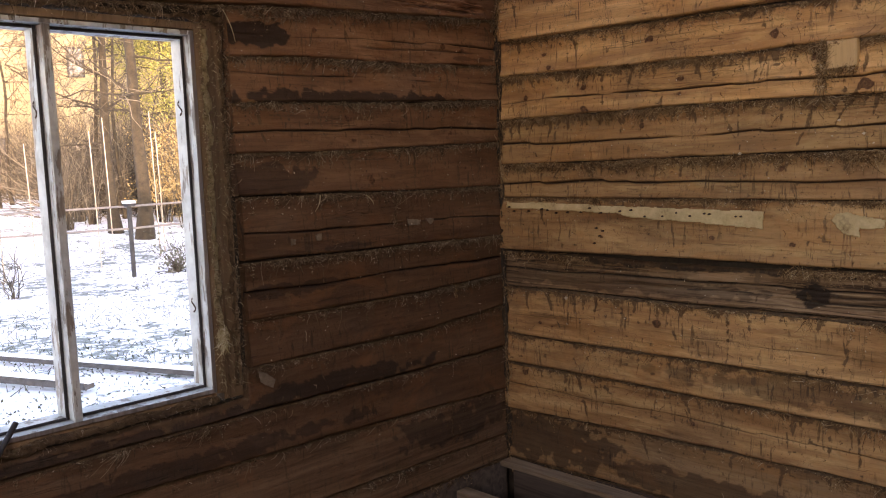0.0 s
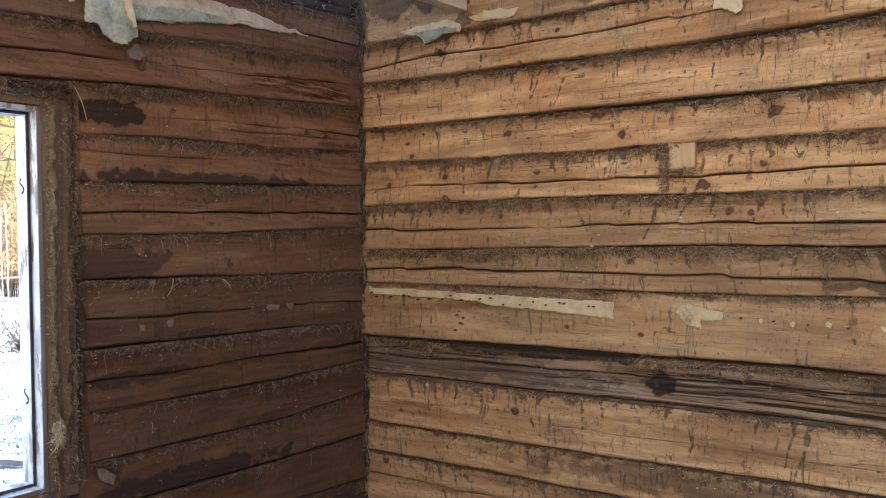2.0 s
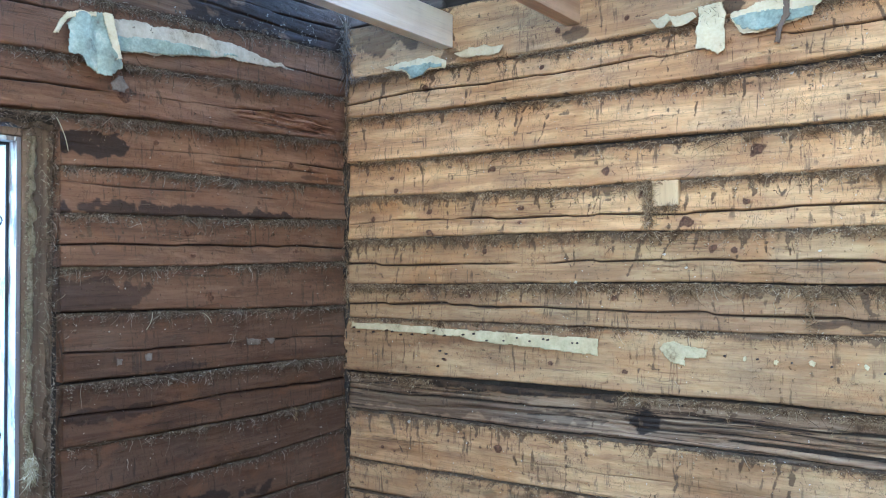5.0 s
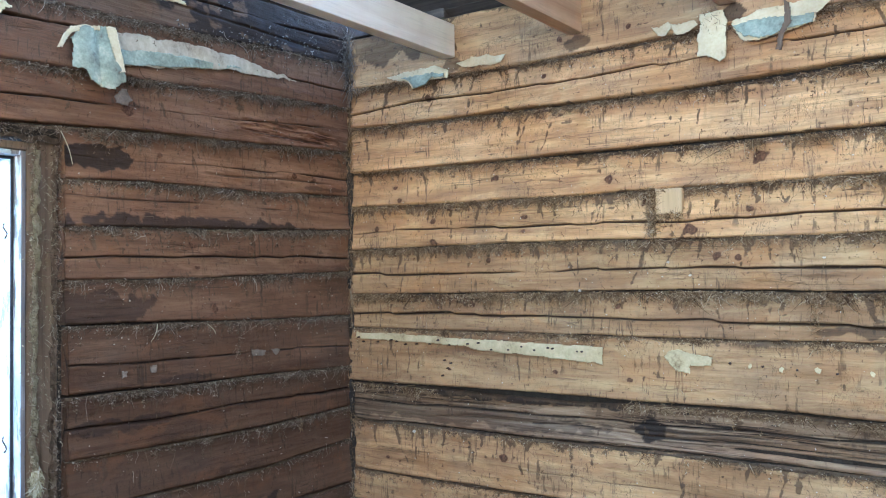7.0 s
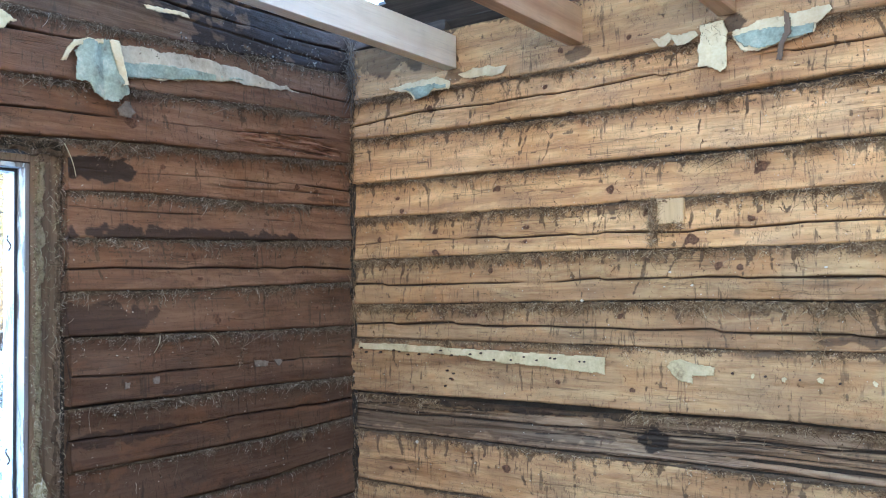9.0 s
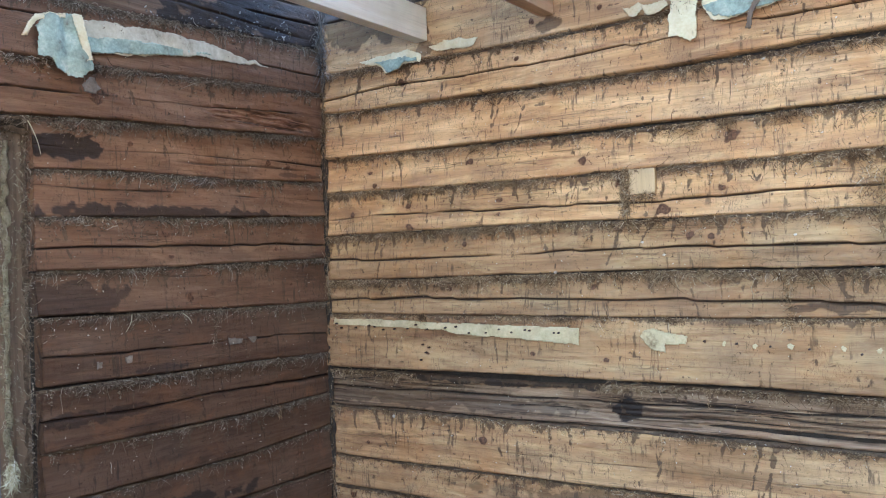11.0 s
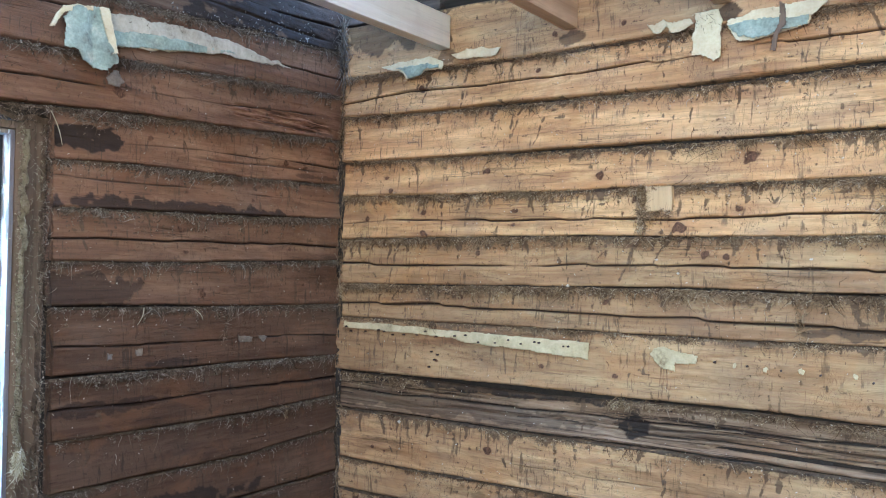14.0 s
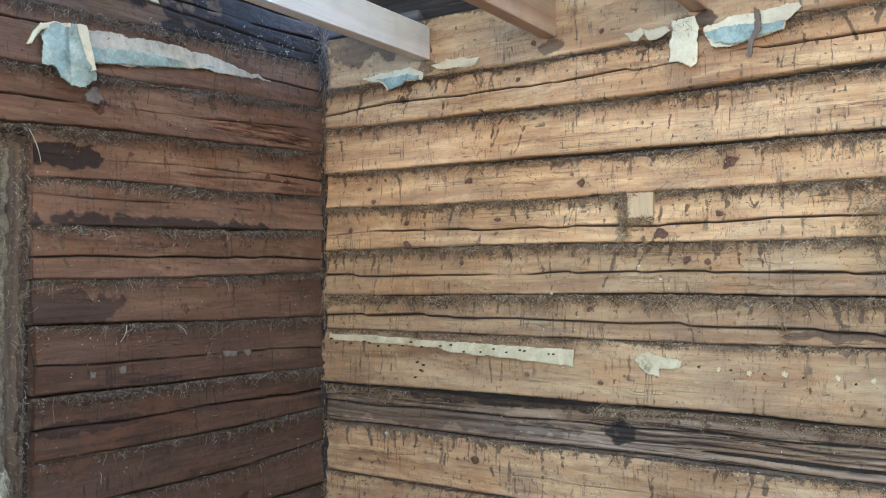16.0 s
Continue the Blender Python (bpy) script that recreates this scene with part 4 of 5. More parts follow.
tagged(new("mould_specks", mesh_of("mould_specks", *leaves(on_west(u[keep], np.full(keep.sum(), 0.002), z[keep]), 0.0055, rng), M_MOULD, (), False)), "pale mould crusting the blackened top log", "mould", kind="stuff")

# the unseen walls behind the camera, with one wide opening added south for the lamp
# the east wall is made 5.4 m high to keep the sun out
east = boxed("wall_east", (NORTH_LEN, NORTH_LEN + 0.14, -WEST_LEN, 0.12, -0.45, 5.4), M_OLD, bevel=0.0)
tagged(east, "unseen plain log wall raised to block the sun", "wall", kind="structure")
bm = bmesh.new()
for span in ((-0.12, 1.6, -5.54, -5.4, -0.45, 2.9), (4.2, NORTH_LEN, -5.54, -5.4, -0.45, 2.9), (1.6, 4.2, -5.54, -5.4, -0.45, 1.75), (1.6, 4.2, -5.54, -5.4, 2.84, 2.9)):
    box(bm, *span)
tagged(part("wall_south", bm, M_OLD), "unseen plain log wall with an opening added for the fill light", "wall", kind="structure")

# ---- joists and roof ----
for n, x in enumerate((0.563, 1.108, 1.642, 2.18, 2.72, 3.26, 3.80, 4.34, 4.88)):
    bm = box(bmesh.new(), x - 0.055, x, -5.38, -0.012, 2.308, 2.438, 0.004)
    ob = part("ceiling_joist", bm, M_JOIST_A if n == 0 else M_JOIST_B)
    tagged(ob, "pale planed spruce ceiling joist let into the logs" if n == 0 else "reddish planed spruce ceiling joist let into the logs", "joist", "ceiling joists")

bm = bmesh.new()
rng = random.Random(4)
slope = radians(30)
for k in range(21):
    run = 0.02 + k * 0.150
    y, z = 0.10 - run * math.cos(slope), 2.475 + run * math.sin(slope)
    x0 = 0.20 + 0.05 * k if k < 3 else 0.30
    turn = Matrix.Rotation(-slope, 4, "X")
    # rows 6 to 19 stop short: an unseen opening added for sky light
    box(bm, x0, 1.0 if 6 <= k <= 19 else NORTH_LEN + 0.2, y - 0.076, y + 0.076, z - 0.011 + 0.004 * (k % 2), z + 0.011 + 0.004 * (k % 2), 0.002, turn)
ridge_y, ridge_z = 0.10 - 3.17 * math.cos(slope), 2.475 + 3.17 * math.sin(slope)
for k in range(22):
    run = 0.02 + k * 0.150
    y, z = ridge_y - run * math.cos(slope), ridge_z - run * math.sin(slope)
    # rows 2 to 18 leave a second added opening, also out of view
    box(bm, -0.3, 3.0 if 2 <= k <= 18 else NORTH_LEN + 0.2, y - 0.076, y + 0.076, z - 0.011 + 0.004 * (k % 2), z + 0.011 + 0.004 * (k % 2), 0.002, Matrix.Rotation(slope, 4, "X"))
roof = part("roof_boarding", bm, M_ROOF)
tagged(roof, "weathered grey roof boards with a gap and unseen openings added for light", "roof", kind="structure")
for x in (1.35, 2.75, 4.15):
    length = 3.15
    bm = box(bmesh.new(), x - 0.03, x + 0.03, 0.10 - length * math.cos(slope) / 2 - length / 2, 0.10 - length * math.cos(slope) / 2 + length / 2,
             2.585 + length * math.sin(slope) / 2 - 0.06, 2.585 + length * math.sin(slope) / 2 + 0.06, 0.004, Matrix.Rotation(-slope, 4, "X"))
    tagged(part("rafter", bm, M_ROOF), "weathered grey rafter on the roof boards", "rafter", "rafters")

# ---- below: soil, floor joists, ledge plank ----
tagged(boxed("floor", (-0.02, NORTH_LEN, -5.4, 0.02, -0.48, -0.34), M_SOIL, bevel=0.0), "dark bare soil under the lost floor", "floor", kind="structure")
tagged(boxed("ledge_plank", (0.012, NORTH_LEN - 0.1, -0.075, -0.004, 0.070, 0.092), M_DUSTY, bevel=0.004), "dusty grey plank along the foot of the log wall", "plank")
for y in (-0.33, -0.95, -1.57):
    tagged(boxed("floor_joist", (0.02, NORTH_LEN - 0.05, y - 0.032, y + 0.032, -0.12, 0.048), M_DUSTY, bevel=0.006), "old floor joist with a pale dusty top", "joist", "floor joists")

# ---- window ----
window = tagged(new("window_1"), "white double window frame with flaking paint and no sashes", "window", kind="structure")
F_R, F_L, F_T, F_B, MID = -1.402, -2.288, 1.842, 0.697, -1.842    # frame's outer faces
FRONT, STEP, BACK = -0.012, -0.055, -0.118                           # room face, rebate and outer face, as x


def frame_bar(name, y0, y1, z0, z1, x0, x1, material=M_PAINT, label=""):
    return boxed(name, (x0, x1, min(y0, y1), max(y0, y1), z0, z1), material, window, label, 0.0015)


def faced_bar(name, y0, y1, z0, z1, x1, edge, label):
    """A painted bar with a room-side edge strip: bare wood, paint or painted shade."""
    frame_bar(name, y0, y1, z0, z1, BACK, x1 - 0.0035)
    frame_bar("edge_strip", y0, y1, z0, z1, x1 - 0.003, x1, edge, label)


W, S = 0.013, 0.009
faced_bar("jamb", F_R - W, F_R, F_B, F_T, FRONT, M_FACING, "bare grey edge")
faced_bar("jamb", F_L, F_L + W, F_B, F_T, FRONT, M_FACING, "bare grey edge")
faced_bar("head", F_L + W + 0.0005, F_R - W - 0.0005, F_T - W, F_T, FRONT, M_PAINT, "painted edge")
faced_bar("sill", F_L + W + 0.0005, F_R - W - 0.0005, F_B, F_B + W, FRONT, M_FACING, "bare grey edge")
faced_bar("mullion", MID - 0.011, MID + 0.011, F_B + W + 0.0005, F_T - W - 0.0005, FRONT, M_PAINT, "flaking white edge")
# the dark strip on each stop paints the shade of its room-facing step
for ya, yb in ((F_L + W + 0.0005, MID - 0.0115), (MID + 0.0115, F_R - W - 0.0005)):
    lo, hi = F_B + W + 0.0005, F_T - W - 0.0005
    faced_bar("stop", ya, ya + S, lo, hi, STEP, M_STEP_SHADE, "dark strip for the shaded rebate")
    faced_bar("stop", yb - S, yb, lo, hi, STEP, M_STEP_SHADE, "dark strip for the shaded rebate")
    faced_bar("stop", ya + S + 0.0005, yb - S - 0.0005, hi - S, hi, STEP, M_STEP_SHADE, "dark strip for the shaded rebate")
    faced_bar("stop", ya + S + 0.0005, yb - S - 0.0005, lo, lo + S, STEP, M_STEP_SHADE, "dark strip for the shaded rebate")
for y, z in ((MID - 0.021, 1.600), (F_R - 0.023, 1.610), (F_R - 0.023, 0.98)):
    # small iron hinge hooks left on the frame
    t = np.linspace(0, 1, 9)
    hook = np.stack([-0.085 + 0.012 * np.sin(t * 6.0), y + 0 * t, z + 0.045 * (t - 0.5)], axis=-1)[None]
    ob = new("hinge", mesh_of("hinge", *strands(hook, [0.0032], 0.8, 6), M_RUST))
    child(ob, window, "small rusty hinge hook")

# lining boards between frame and logs, and the tow that bulges from them
lining = thing("window_lining", (0, -WIN_A, WIN_LOW), "raw board lining with tow round the window", "lining", kind="structure")
for name, span in (("lining_board", (-0.13, -0.016, F_R + 0.003, -1.368, 0.69, 1.868)), ("lining_board", (-0.13, -0.030, -1.366, -1.295, 0.662, 1.88)),
                   ("lining_board", (-0.13, -0.010, F_L, F_R, F_T + 0.003, 1.868)), ("lining_board", (-0.13, -0.020, -WIN_B + 0.004, F_L - 0.003, 0.662, 1.88)),
                   ("lining_board", (-0.13, -0.016, F_L, F_R, 0.662, F_B - 0.003))):
    adopt(boxed(name, span, M_BOARD), lining)


def tow(name, centre_u, width, z0, z1, count, seed, material, lying=False, long=0.022, thick=0.0011, fall=-0.5):
    """A loose fringe of tow along an upright (or lying) joint of the west wall."""
    rng = np.random.RandomState(seed)
    a, b = rng.uniform(0, 1, count), rng.normal(0, width / 2, count)
    u, z = (centre_u + b, z0 + a * (z1 - z0)) if not lying else (centre_u + (a - 0.5) * width, z0 + rng.rand(count) * (z1 - z0))
    length = rng.uniform(0.3, 1.0, count) * long
    du, dz = rng.normal(0, 0.5, count), rng.normal(fall, 0.6, count)
    s = np.linspace(0, 1, 4)
    path = on_west(u[:, None] + (du * length)[:, None] * s, -0.014 + 0.014 * rng.rand(count, 1) + 0.010 * np.sin(s * 3)[None], z[:, None] + (dz * length)[:, None] * s)
    path += rng.normal(0, 0.002, path.shape) * s[None, :, None]
    return new(name, mesh_of(name, *strands(path, rng.uniform(0.5, 1.3, count) * thick), material, (), False))


def lump(name, path, radius, seed, material):
    """A lumpy rope of caulking along a path."""
    P = np.array(path, float)
    n = max(8, int(np.linalg.norm(P[-1] - P[0]) / 0.008))
    t = np.linspace(0, 1, n)
    line = P[0] * (1 - t[:, None]) + P[-1] * t[:, None]
    line[:, 1:] += 0.007 * np.stack([lattice(t * n / 4, t * 0 + c, seed + c) for c in (1, 2)], axis=-1)
    v, q = strands(line[None], [radius], 1.0, 8)
    mid = np.repeat(line, 8, axis=0)
    swell = 0.85 + 0.55 * lattice(np.repeat(t, 8) * n / 5, np.tile(np.arange(8), n) * 0.7, seed + 5) + 0.3 * lattice(np.repeat(t, 8) * n / 1.6, np.tile(np.arange(8), n) * 1.3, seed + 6)
    return new(name, mesh_of(name, mid + (v - mid) * swell[:, None], q, material))


adopt(lump("tow_rope", [(-0.016, -1.376, 0.90), (-0.016, -1.370, 1.850)], 0.010, 66, M_TOWMAT), lining)
adopt(lump("tow_rope", [(-0.026, -1.312, 0.70), (-0.026, -1.308, 1.875)], 0.007, 67, M_MOSS), lining)
adopt(lump("tow_rope", [(-0.016, -2.28, 0.668), (-0.016, -1.40, 0.680)], 0.014, 68, M_MOSS), lining)
adopt(lump("tow_rope", [(-0.016, -2.28, 1.882), (-0.016, -1.31, 1.885)], 0.010, 69, M_MOSS), lining)
adopt(tow("tow_fringe", 1.384, 0.012, 0.72, 1.87, 420, 61, M_TOW, False, 0.018, 0.0009), lining)
adopt(tow("tow_fringe", 1.308, 0.014, 0.70, 1.87, 600, 62, M_FIBRE_GREY, False, 0.022, 0.0009), lining)
adopt(tow("tow_fringe", 1.84, 1.0, 0.655, 0.690, 300, 63, M_FIBRE_GREY, True), lining)
adopt(tow("tow_fringe", 1.84, 1.0, 1.865, 1.905, 420, 64, M_FIBRE_GREY, True, 0.024), lining)
adopt(tow("tow_fringe", 1.344, 0.042, 0.70, 1.86, 380, 616, M_TOW, False, 0.022, 0.0010), lining)
rng = np.random.RandomState(615)
for centre, lo, mat in ((1.384, 0.72, M_TOW), (1.308, 0.70, M_FIBRE_GREY)):
    n = 260
    at = on_west(centre + rng.normal(0, 0.010, n), -0.012 + 0.010 * rng.rand(n), rng.uniform(lo, 1.87, n))
    adopt(new("tow_crumbs", mesh_of("tow_crumbs", *leaves(at, 0.0042, rng), mat, (), False)), lining)
tuft = tow("wool_tuft", 1.374, 0.012, 0.85, 0.905, 300, 65, M_WOOL, False, 0.028, 0.0018, -1.0)
tagged(tuft, "pale yellow tuft of wool hanging beside the window frame", "tuft")

# a thin dark stay left lying over the sill
t = np.linspace(0, 1, 6)[None, :, None]
stay = np.array([[[-0.03, -2.005, 0.745]]]) * (1 - t) + np.array([[[0.05, -2.12, 0.630]]]) * t
ob = new("window_stay", mesh_of("window_stay", *strands(stay, [0.008], 0.8, 8), M_POST))
tagged(ob, "thin dark metal stay leaning over the window sill", "stay")


# ---- torn paperboard on the walls ----
def torn(name, outline, put, material, seed, parent=None, label="", lift=0.012, curl=None, cell=0.003, ragged_by=0.006):
    """A torn sheet: cells inside a rough outline, buckled off the wall, with thickness."""
    P = np.array(outline)
    us = np.arange(P[:, 0].min() - 0.01, P[:, 0].max() + 0.01, cell)
    zs = np.arange(P[:, 1].min() - 0.01, P[:, 1].max() + 0.01, cell)
    U, Z = np.meshgrid(us + cell / 2, zs + cell / 2, indexing="ij")
    u2 = U + ragged_by * lattice(U * 28, Z * 28, seed) + ragged_by * 0.3 * lattice(U * 130, Z * 130, seed + 1)
    z2 = Z + ragged_by * lattice(U * 28, Z * 28, seed + 2) + ragged_by * 0.3 * lattice(U * 130, Z * 130, seed + 3)
    inside = np.zeros(U.shape, bool)
    for (ua, za), (ub, zb) in zip(P, np.roll(P, -1, axis=0)):
        crosses = (za > z2) != (zb > z2)
        inside ^= crosses & (u2 < (ub - ua) * (z2 - za) / ((zb - za) or 1e-9) + ua)
    bm = bmesh.new()
    made = {}

    def corner_at(i, j):
        if (i, j) not in made:
            u, z = us[0] + i * cell, zs[0] + j * cell
            d = lift + 0.005 * float(lattice(np.array(u * 14), np.array(z * 14), seed + 4)) + 0.0022 * float(lattice(np.array(u * 55), np.array(z * 40), seed + 5)) + (curl(u, z) if curl else 0.0)
            made[i, j] = bm.verts.new(put(np.array(u), np.array(d), np.array(z)))
        return made[i, j]

    for i, j in zip(*np.where(inside)):
        bm.faces.new([corner_at(i, j), corner_at(i + 1, j), corner_at(i + 1, j + 1), corner_at(i, j + 1)])
    grown = bmesh.ops.extrude_face_region(bm, geom=bm.faces[:])
    back = Vector(put(np.array(0.0), np.array(-0.0022), np.array(0.0)))
    bmesh.ops.translate(bm, vec=back, verts=[v for v in grown["geom"] if isinstance(v, bmesh.types.BMVert)])
    bmesh.ops.recalc_face_normals(bm, faces=bm.faces[:])
    ob = part(name, bm, material, None, label, True)
    return adopt(ob, parent) if parent else ob


paper_w = thing("torn_wallpaper", (0, -0.85, 2.2), "torn cream and faded blue wallpaper board peeling off brown logs", "wallpaper")
torn("cream_band", [(1.215, 2.240), (1.160, 2.252), (1.043, 2.262), (0.898, 2.272), (0.729, 2.281), (0.570, 2.272), (0.430, 2.252), (0.320, 2.240), (0.472, 2.230), (0.678, 2.221), (0.899, 2.181), (1.106, 2.148), (1.20, 2.16)], on_west, M_FADED, 71, paper_w, "faded cream board")
torn("blue_band", [(1.170, 2.192), (1.011, 2.213), (0.852, 2.229), (0.600, 2.236), (0.899, 2.184), (1.096, 2.150), (1.16, 2.150)], on_west, M_BLUE, 72, paper_w, "faded blue paper", 0.016, ragged_by=0.004)
torn("blue_flap", [(1.285, 2.205), (1.279, 2.109), (1.253, 2.097), (1.225, 2.074), (1.177, 2.057), (1.147, 2.054), (1.106, 2.088), (1.104, 2.107), (1.146, 2.206), (1.166, 2.252), (1.244, 2.248)], on_west, M_BLUE, 73, paper_w, "hanging blue-grey flap", 0.022, lambda u, z: 0.12 * max(0.0, 2.23 - z) + 0.012 * abs(math.sin((u - 1.10) * 34)), ragged_by=0.009)
torn("grey_curl", [(1.121, 2.068), (1.141, 2.043), (1.133, 2.022), (1.100, 2.018), (1.086, 2.040), (1.100, 2.066)], on_west, M_SCRAP, 74, paper_w, "grey curled scrap", 0.040, cell=0.003)
torn("cream_strip", [(1.334, 2.159), (1.309, 2.206), (1.290, 2.229), (1.240, 2.248), (1.190, 2.256), (1.192, 2.242), (1.244, 2.232), (1.285, 2.212), (1.317, 2.163)], on_west, M_CREAM, 75, paper_w, "folded cream strip", 0.034, cell=0.003, ragged_by=0.003)
torn("cream_strip", [(1.176, 2.253), (1.146, 2.255), (1.112, 2.121), (1.137, 2.113)], on_west, M_CREAM, 76, paper_w, "folded cream strip", 0.046, cell=0.003, ragged_by=0.003)

paper_v = tagged(torn("torn_wallpaper", [(1.45, 2.245), (1.50, 2.272), (1.62, 2.264), (1.70, 2.252), (1.95, 2.243), (2.20, 2.232), (2.20, 2.12), (2.05, 2.10), (1.92, 2.075), (1.86, 2.11), (1.80, 2.19), (1.68, 2.205), (1.62, 2.19), (1.585, 2.160), (1.55, 2.205)],
                      on_west, M_CREAM, 77, lift=0.016, ragged_by=0.010), "torn cream board above the window on brown logs", "wallpaper")
torn("blue_layer", [(1.84, 2.20), (2.18, 2.19), (2.18, 2.13), (2.05, 2.11), (1.92, 2.085), (1.87, 2.12)], on_west, M_BLUE, 78, paper_v, "faded blue paper", 0.020)
for seed, outline in ((701, [(0.565, 1.195), (0.500, 1.190), (0.505, 1.170), (0.560, 1.172)]), (702, [(0.470, 1.190), (0.425, 1.185), (0.445, 1.160)]), (703, [(1.105, 1.170), (1.080, 1.168), (1.084, 1.148), (1.102, 1.146)]),
                      (704, [(0.998, 1.176), (0.972, 1.176), (0.975, 1.154), (0.996, 1.153)]), (705, [(1.262, 0.742), (1.235, 0.730), (1.200, 0.700), (1.205, 0.672), (1.235, 0.690), (1.258, 0.705)]), (706, [(1.03, 2.412), (0.86, 2.424), (0.85, 2.412), (1.02, 2.398)])):
    tagged(torn("paper_scrap", outline, on_west, M_CREAM if seed == 706 else M_SCRAP, seed, lift=0.012, ragged_by=0.003), "small torn scrap of board stuck to a brown log", "wallpaper", "scraps on the brown wall")

paper_n = tagged(torn("paper_strip", [(0.035, 1.203), (0.043, 1.224), (0.30, 1.224), (0.545, 1.218), (0.786, 1.214), (1.168, 1.209), (1.164, 1.149), (1.128, 1.154), (0.773, 1.172), (0.640, 1.176), (0.600, 1.190), (0.30, 1.196)], on_north, M_GREENISH, 81, lift=0.020, ragged_by=0.003),
                 "long pale green strip of torn board nailed to a log", "wallpaper")
tagged(torn("paper_scrap", [(1.386, 1.182), (1.40, 1.205), (1.436, 1.212), (1.47, 1.20), (1.547, 1.191), (1.542, 1.161), (1.469, 1.162), (1.469, 1.135), (1.425, 1.145)], on_north, M_GREENISH, 82, lift=0.020, ragged_by=0.004, cell=0.003),
       "small pale green scrap of torn board on a log", "wallpaper")
top_papers = [("paper_scrap", [(1.372, 2.274), (1.385, 2.247), (1.414, 2.242), (1.440, 2.266), (1.425, 2.282)], M_CREAM, 83, "cream scrap of torn board under the joists"),
              ("paper_scrap", [(1.432, 2.272), (1.456, 2.236), (1.493, 2.234), (1.522, 2.256), (1.506, 2.274)], M_CREAM, 831, "cream scrap of torn board under the joists"),
              ("paper_flap", [(1.515, 2.285), (1.528, 2.284), (1.521, 2.149), (1.552, 2.151), (1.575, 2.146), (1.596, 2.125), (1.608, 2.140), (1.617, 2.259), (1.600, 2.290)], M_CREAM, 84, "cream flap of torn board hanging under a joist"),
              ("paper_scrap", [(1.628, 2.251), (1.637, 2.224), (1.659, 2.188), (1.676, 2.175), (1.735, 2.178), (1.784, 2.186), (1.873, 2.200), (1.881, 2.229), (1.905, 2.244), (1.929, 2.263), (1.917, 2.279), (1.851, 2.275), (1.787, 2.270), (1.704, 2.263)], M_CREAM, 85, "torn cream board with faded blue paper"),
              ("paper_scrap", [(0.575, 2.284), (0.655, 2.296), (0.796, 2.283), (0.776, 2.259), (0.731, 2.249), (0.602, 2.266)], M_CREAM, 86, "cream scrap of torn board under the joists"),
              ("paper_scrap", [(0.224, 2.278), (0.367, 2.282), (0.494, 2.284), (0.537, 2.264), (0.532, 2.234), (0.451, 2.233), (0.431, 2.216), (0.365, 2.205), (0.345, 2.236), (0.300, 2.256)], M_CREAM, 87, "torn cream board with faded blue paper")]
for name, outline, mat, seed, label in top_papers:
    ob = tagged(torn(name, outline, on_north, mat, seed, lift=0.024, ragged_by=0.006, curl=lambda u, z: 0.10 * max(0.0, 2.25 - z)), label, "wallpaper")
    if seed == 85:
        torn("blue_layer", [(1.640, 2.240), (1.672, 2.186), (1.776, 2.186), (1.868, 2.205), (1.873, 2.232), (1.786, 2.234), (1.703, 2.240)], on_north, M_BLUE, 88, ob, "faded blue paper", 0.030, lambda u, z: 0.10 * max(0.0, 2.25 - z), ragged_by=0.008)
        torn("brown_strip", [(1.791, 2.282), (1.806, 2.268), (1.811, 2.212), (1.791, 2.173), (1.779, 2.128), (1.763, 2.135), (1.778, 2.184), (1.794, 2.216)], on_north, M_BOARD, 891, ob, "brown paper strip hanging over it", 0.042, ragged_by=0.003)
    if seed == 87:
        torn("blue_layer", [(0.305, 2.257), (0.528, 2.253), (0.525, 2.238), (0.451, 2.237), (0.431, 2.222), (0.367, 2.211), (0.353, 2.238)], on_north, M_BLUE, 89, ob, "faded blue paper", 0.030, lambda u, z: 0.10 * max(0.0, 2.25 - z))

# nails in the strip and along the board below it
def nail(u, z):
    bm = bmesh.new()
    bmesh.ops.create_cone(bm, cap_ends=True, segments=8, radius1=0.0038, radius2=0.0030, depth=0.012, matrix=Matrix.Translation((u, -0.024, z)) @ Matrix.Rotation(radians(90), 4, "X"))
    return tagged(part("nail", bm, M_RUST), "small rusty nail head in the log wall", "nail", "nails")


first = nail(0.06, 1.205)
rng = random.Random(8)
for k in range(19):
    u = 0.10 + 0.056 * k + rng.uniform(-0.025, 0.025)
    copy_thing(first, Matrix.Translation((u - 0.06, rng.uniform(-0.001, 0.001), rng.uniform(-0.020, 0.006) - 0.008 * u)))
for u, z in ((0.50, 1.13), (0.515, 1.10), (0.49, 1.07), (0.53, 1.12), (1.60, 1.175), (1.70, 1.17), (1.80, 1.165), (1.91, 1.16), (2.05, 1.15), (2.15, 1.145)):
    copy_thing(first, Matrix.Translation((u - 0.06, 0.004, z - 1.205)))

for k, (u, z) in enumerate(((1.661, 1.168), (1.755, 1.165), (1.858, 1.166), (2.005, 1.162), (2.096, 1.162))):
    h = 0.006 + 0.002 * (k % 3)
    tagged(torn("paper_scrap", [(u - h, z + 0.003), (u, z + 0.009), (u + h, z + 0.002), (u + 0.5 * h, z - 0.009), (u - 0.6 * h, z - 0.006)], on_north, M_GREENISH, 860 + k, lift=0.021, ragged_by=0.005, cell=0.002), "small cream shred of board held by a nail", "wallpaper", "shreds under nails")
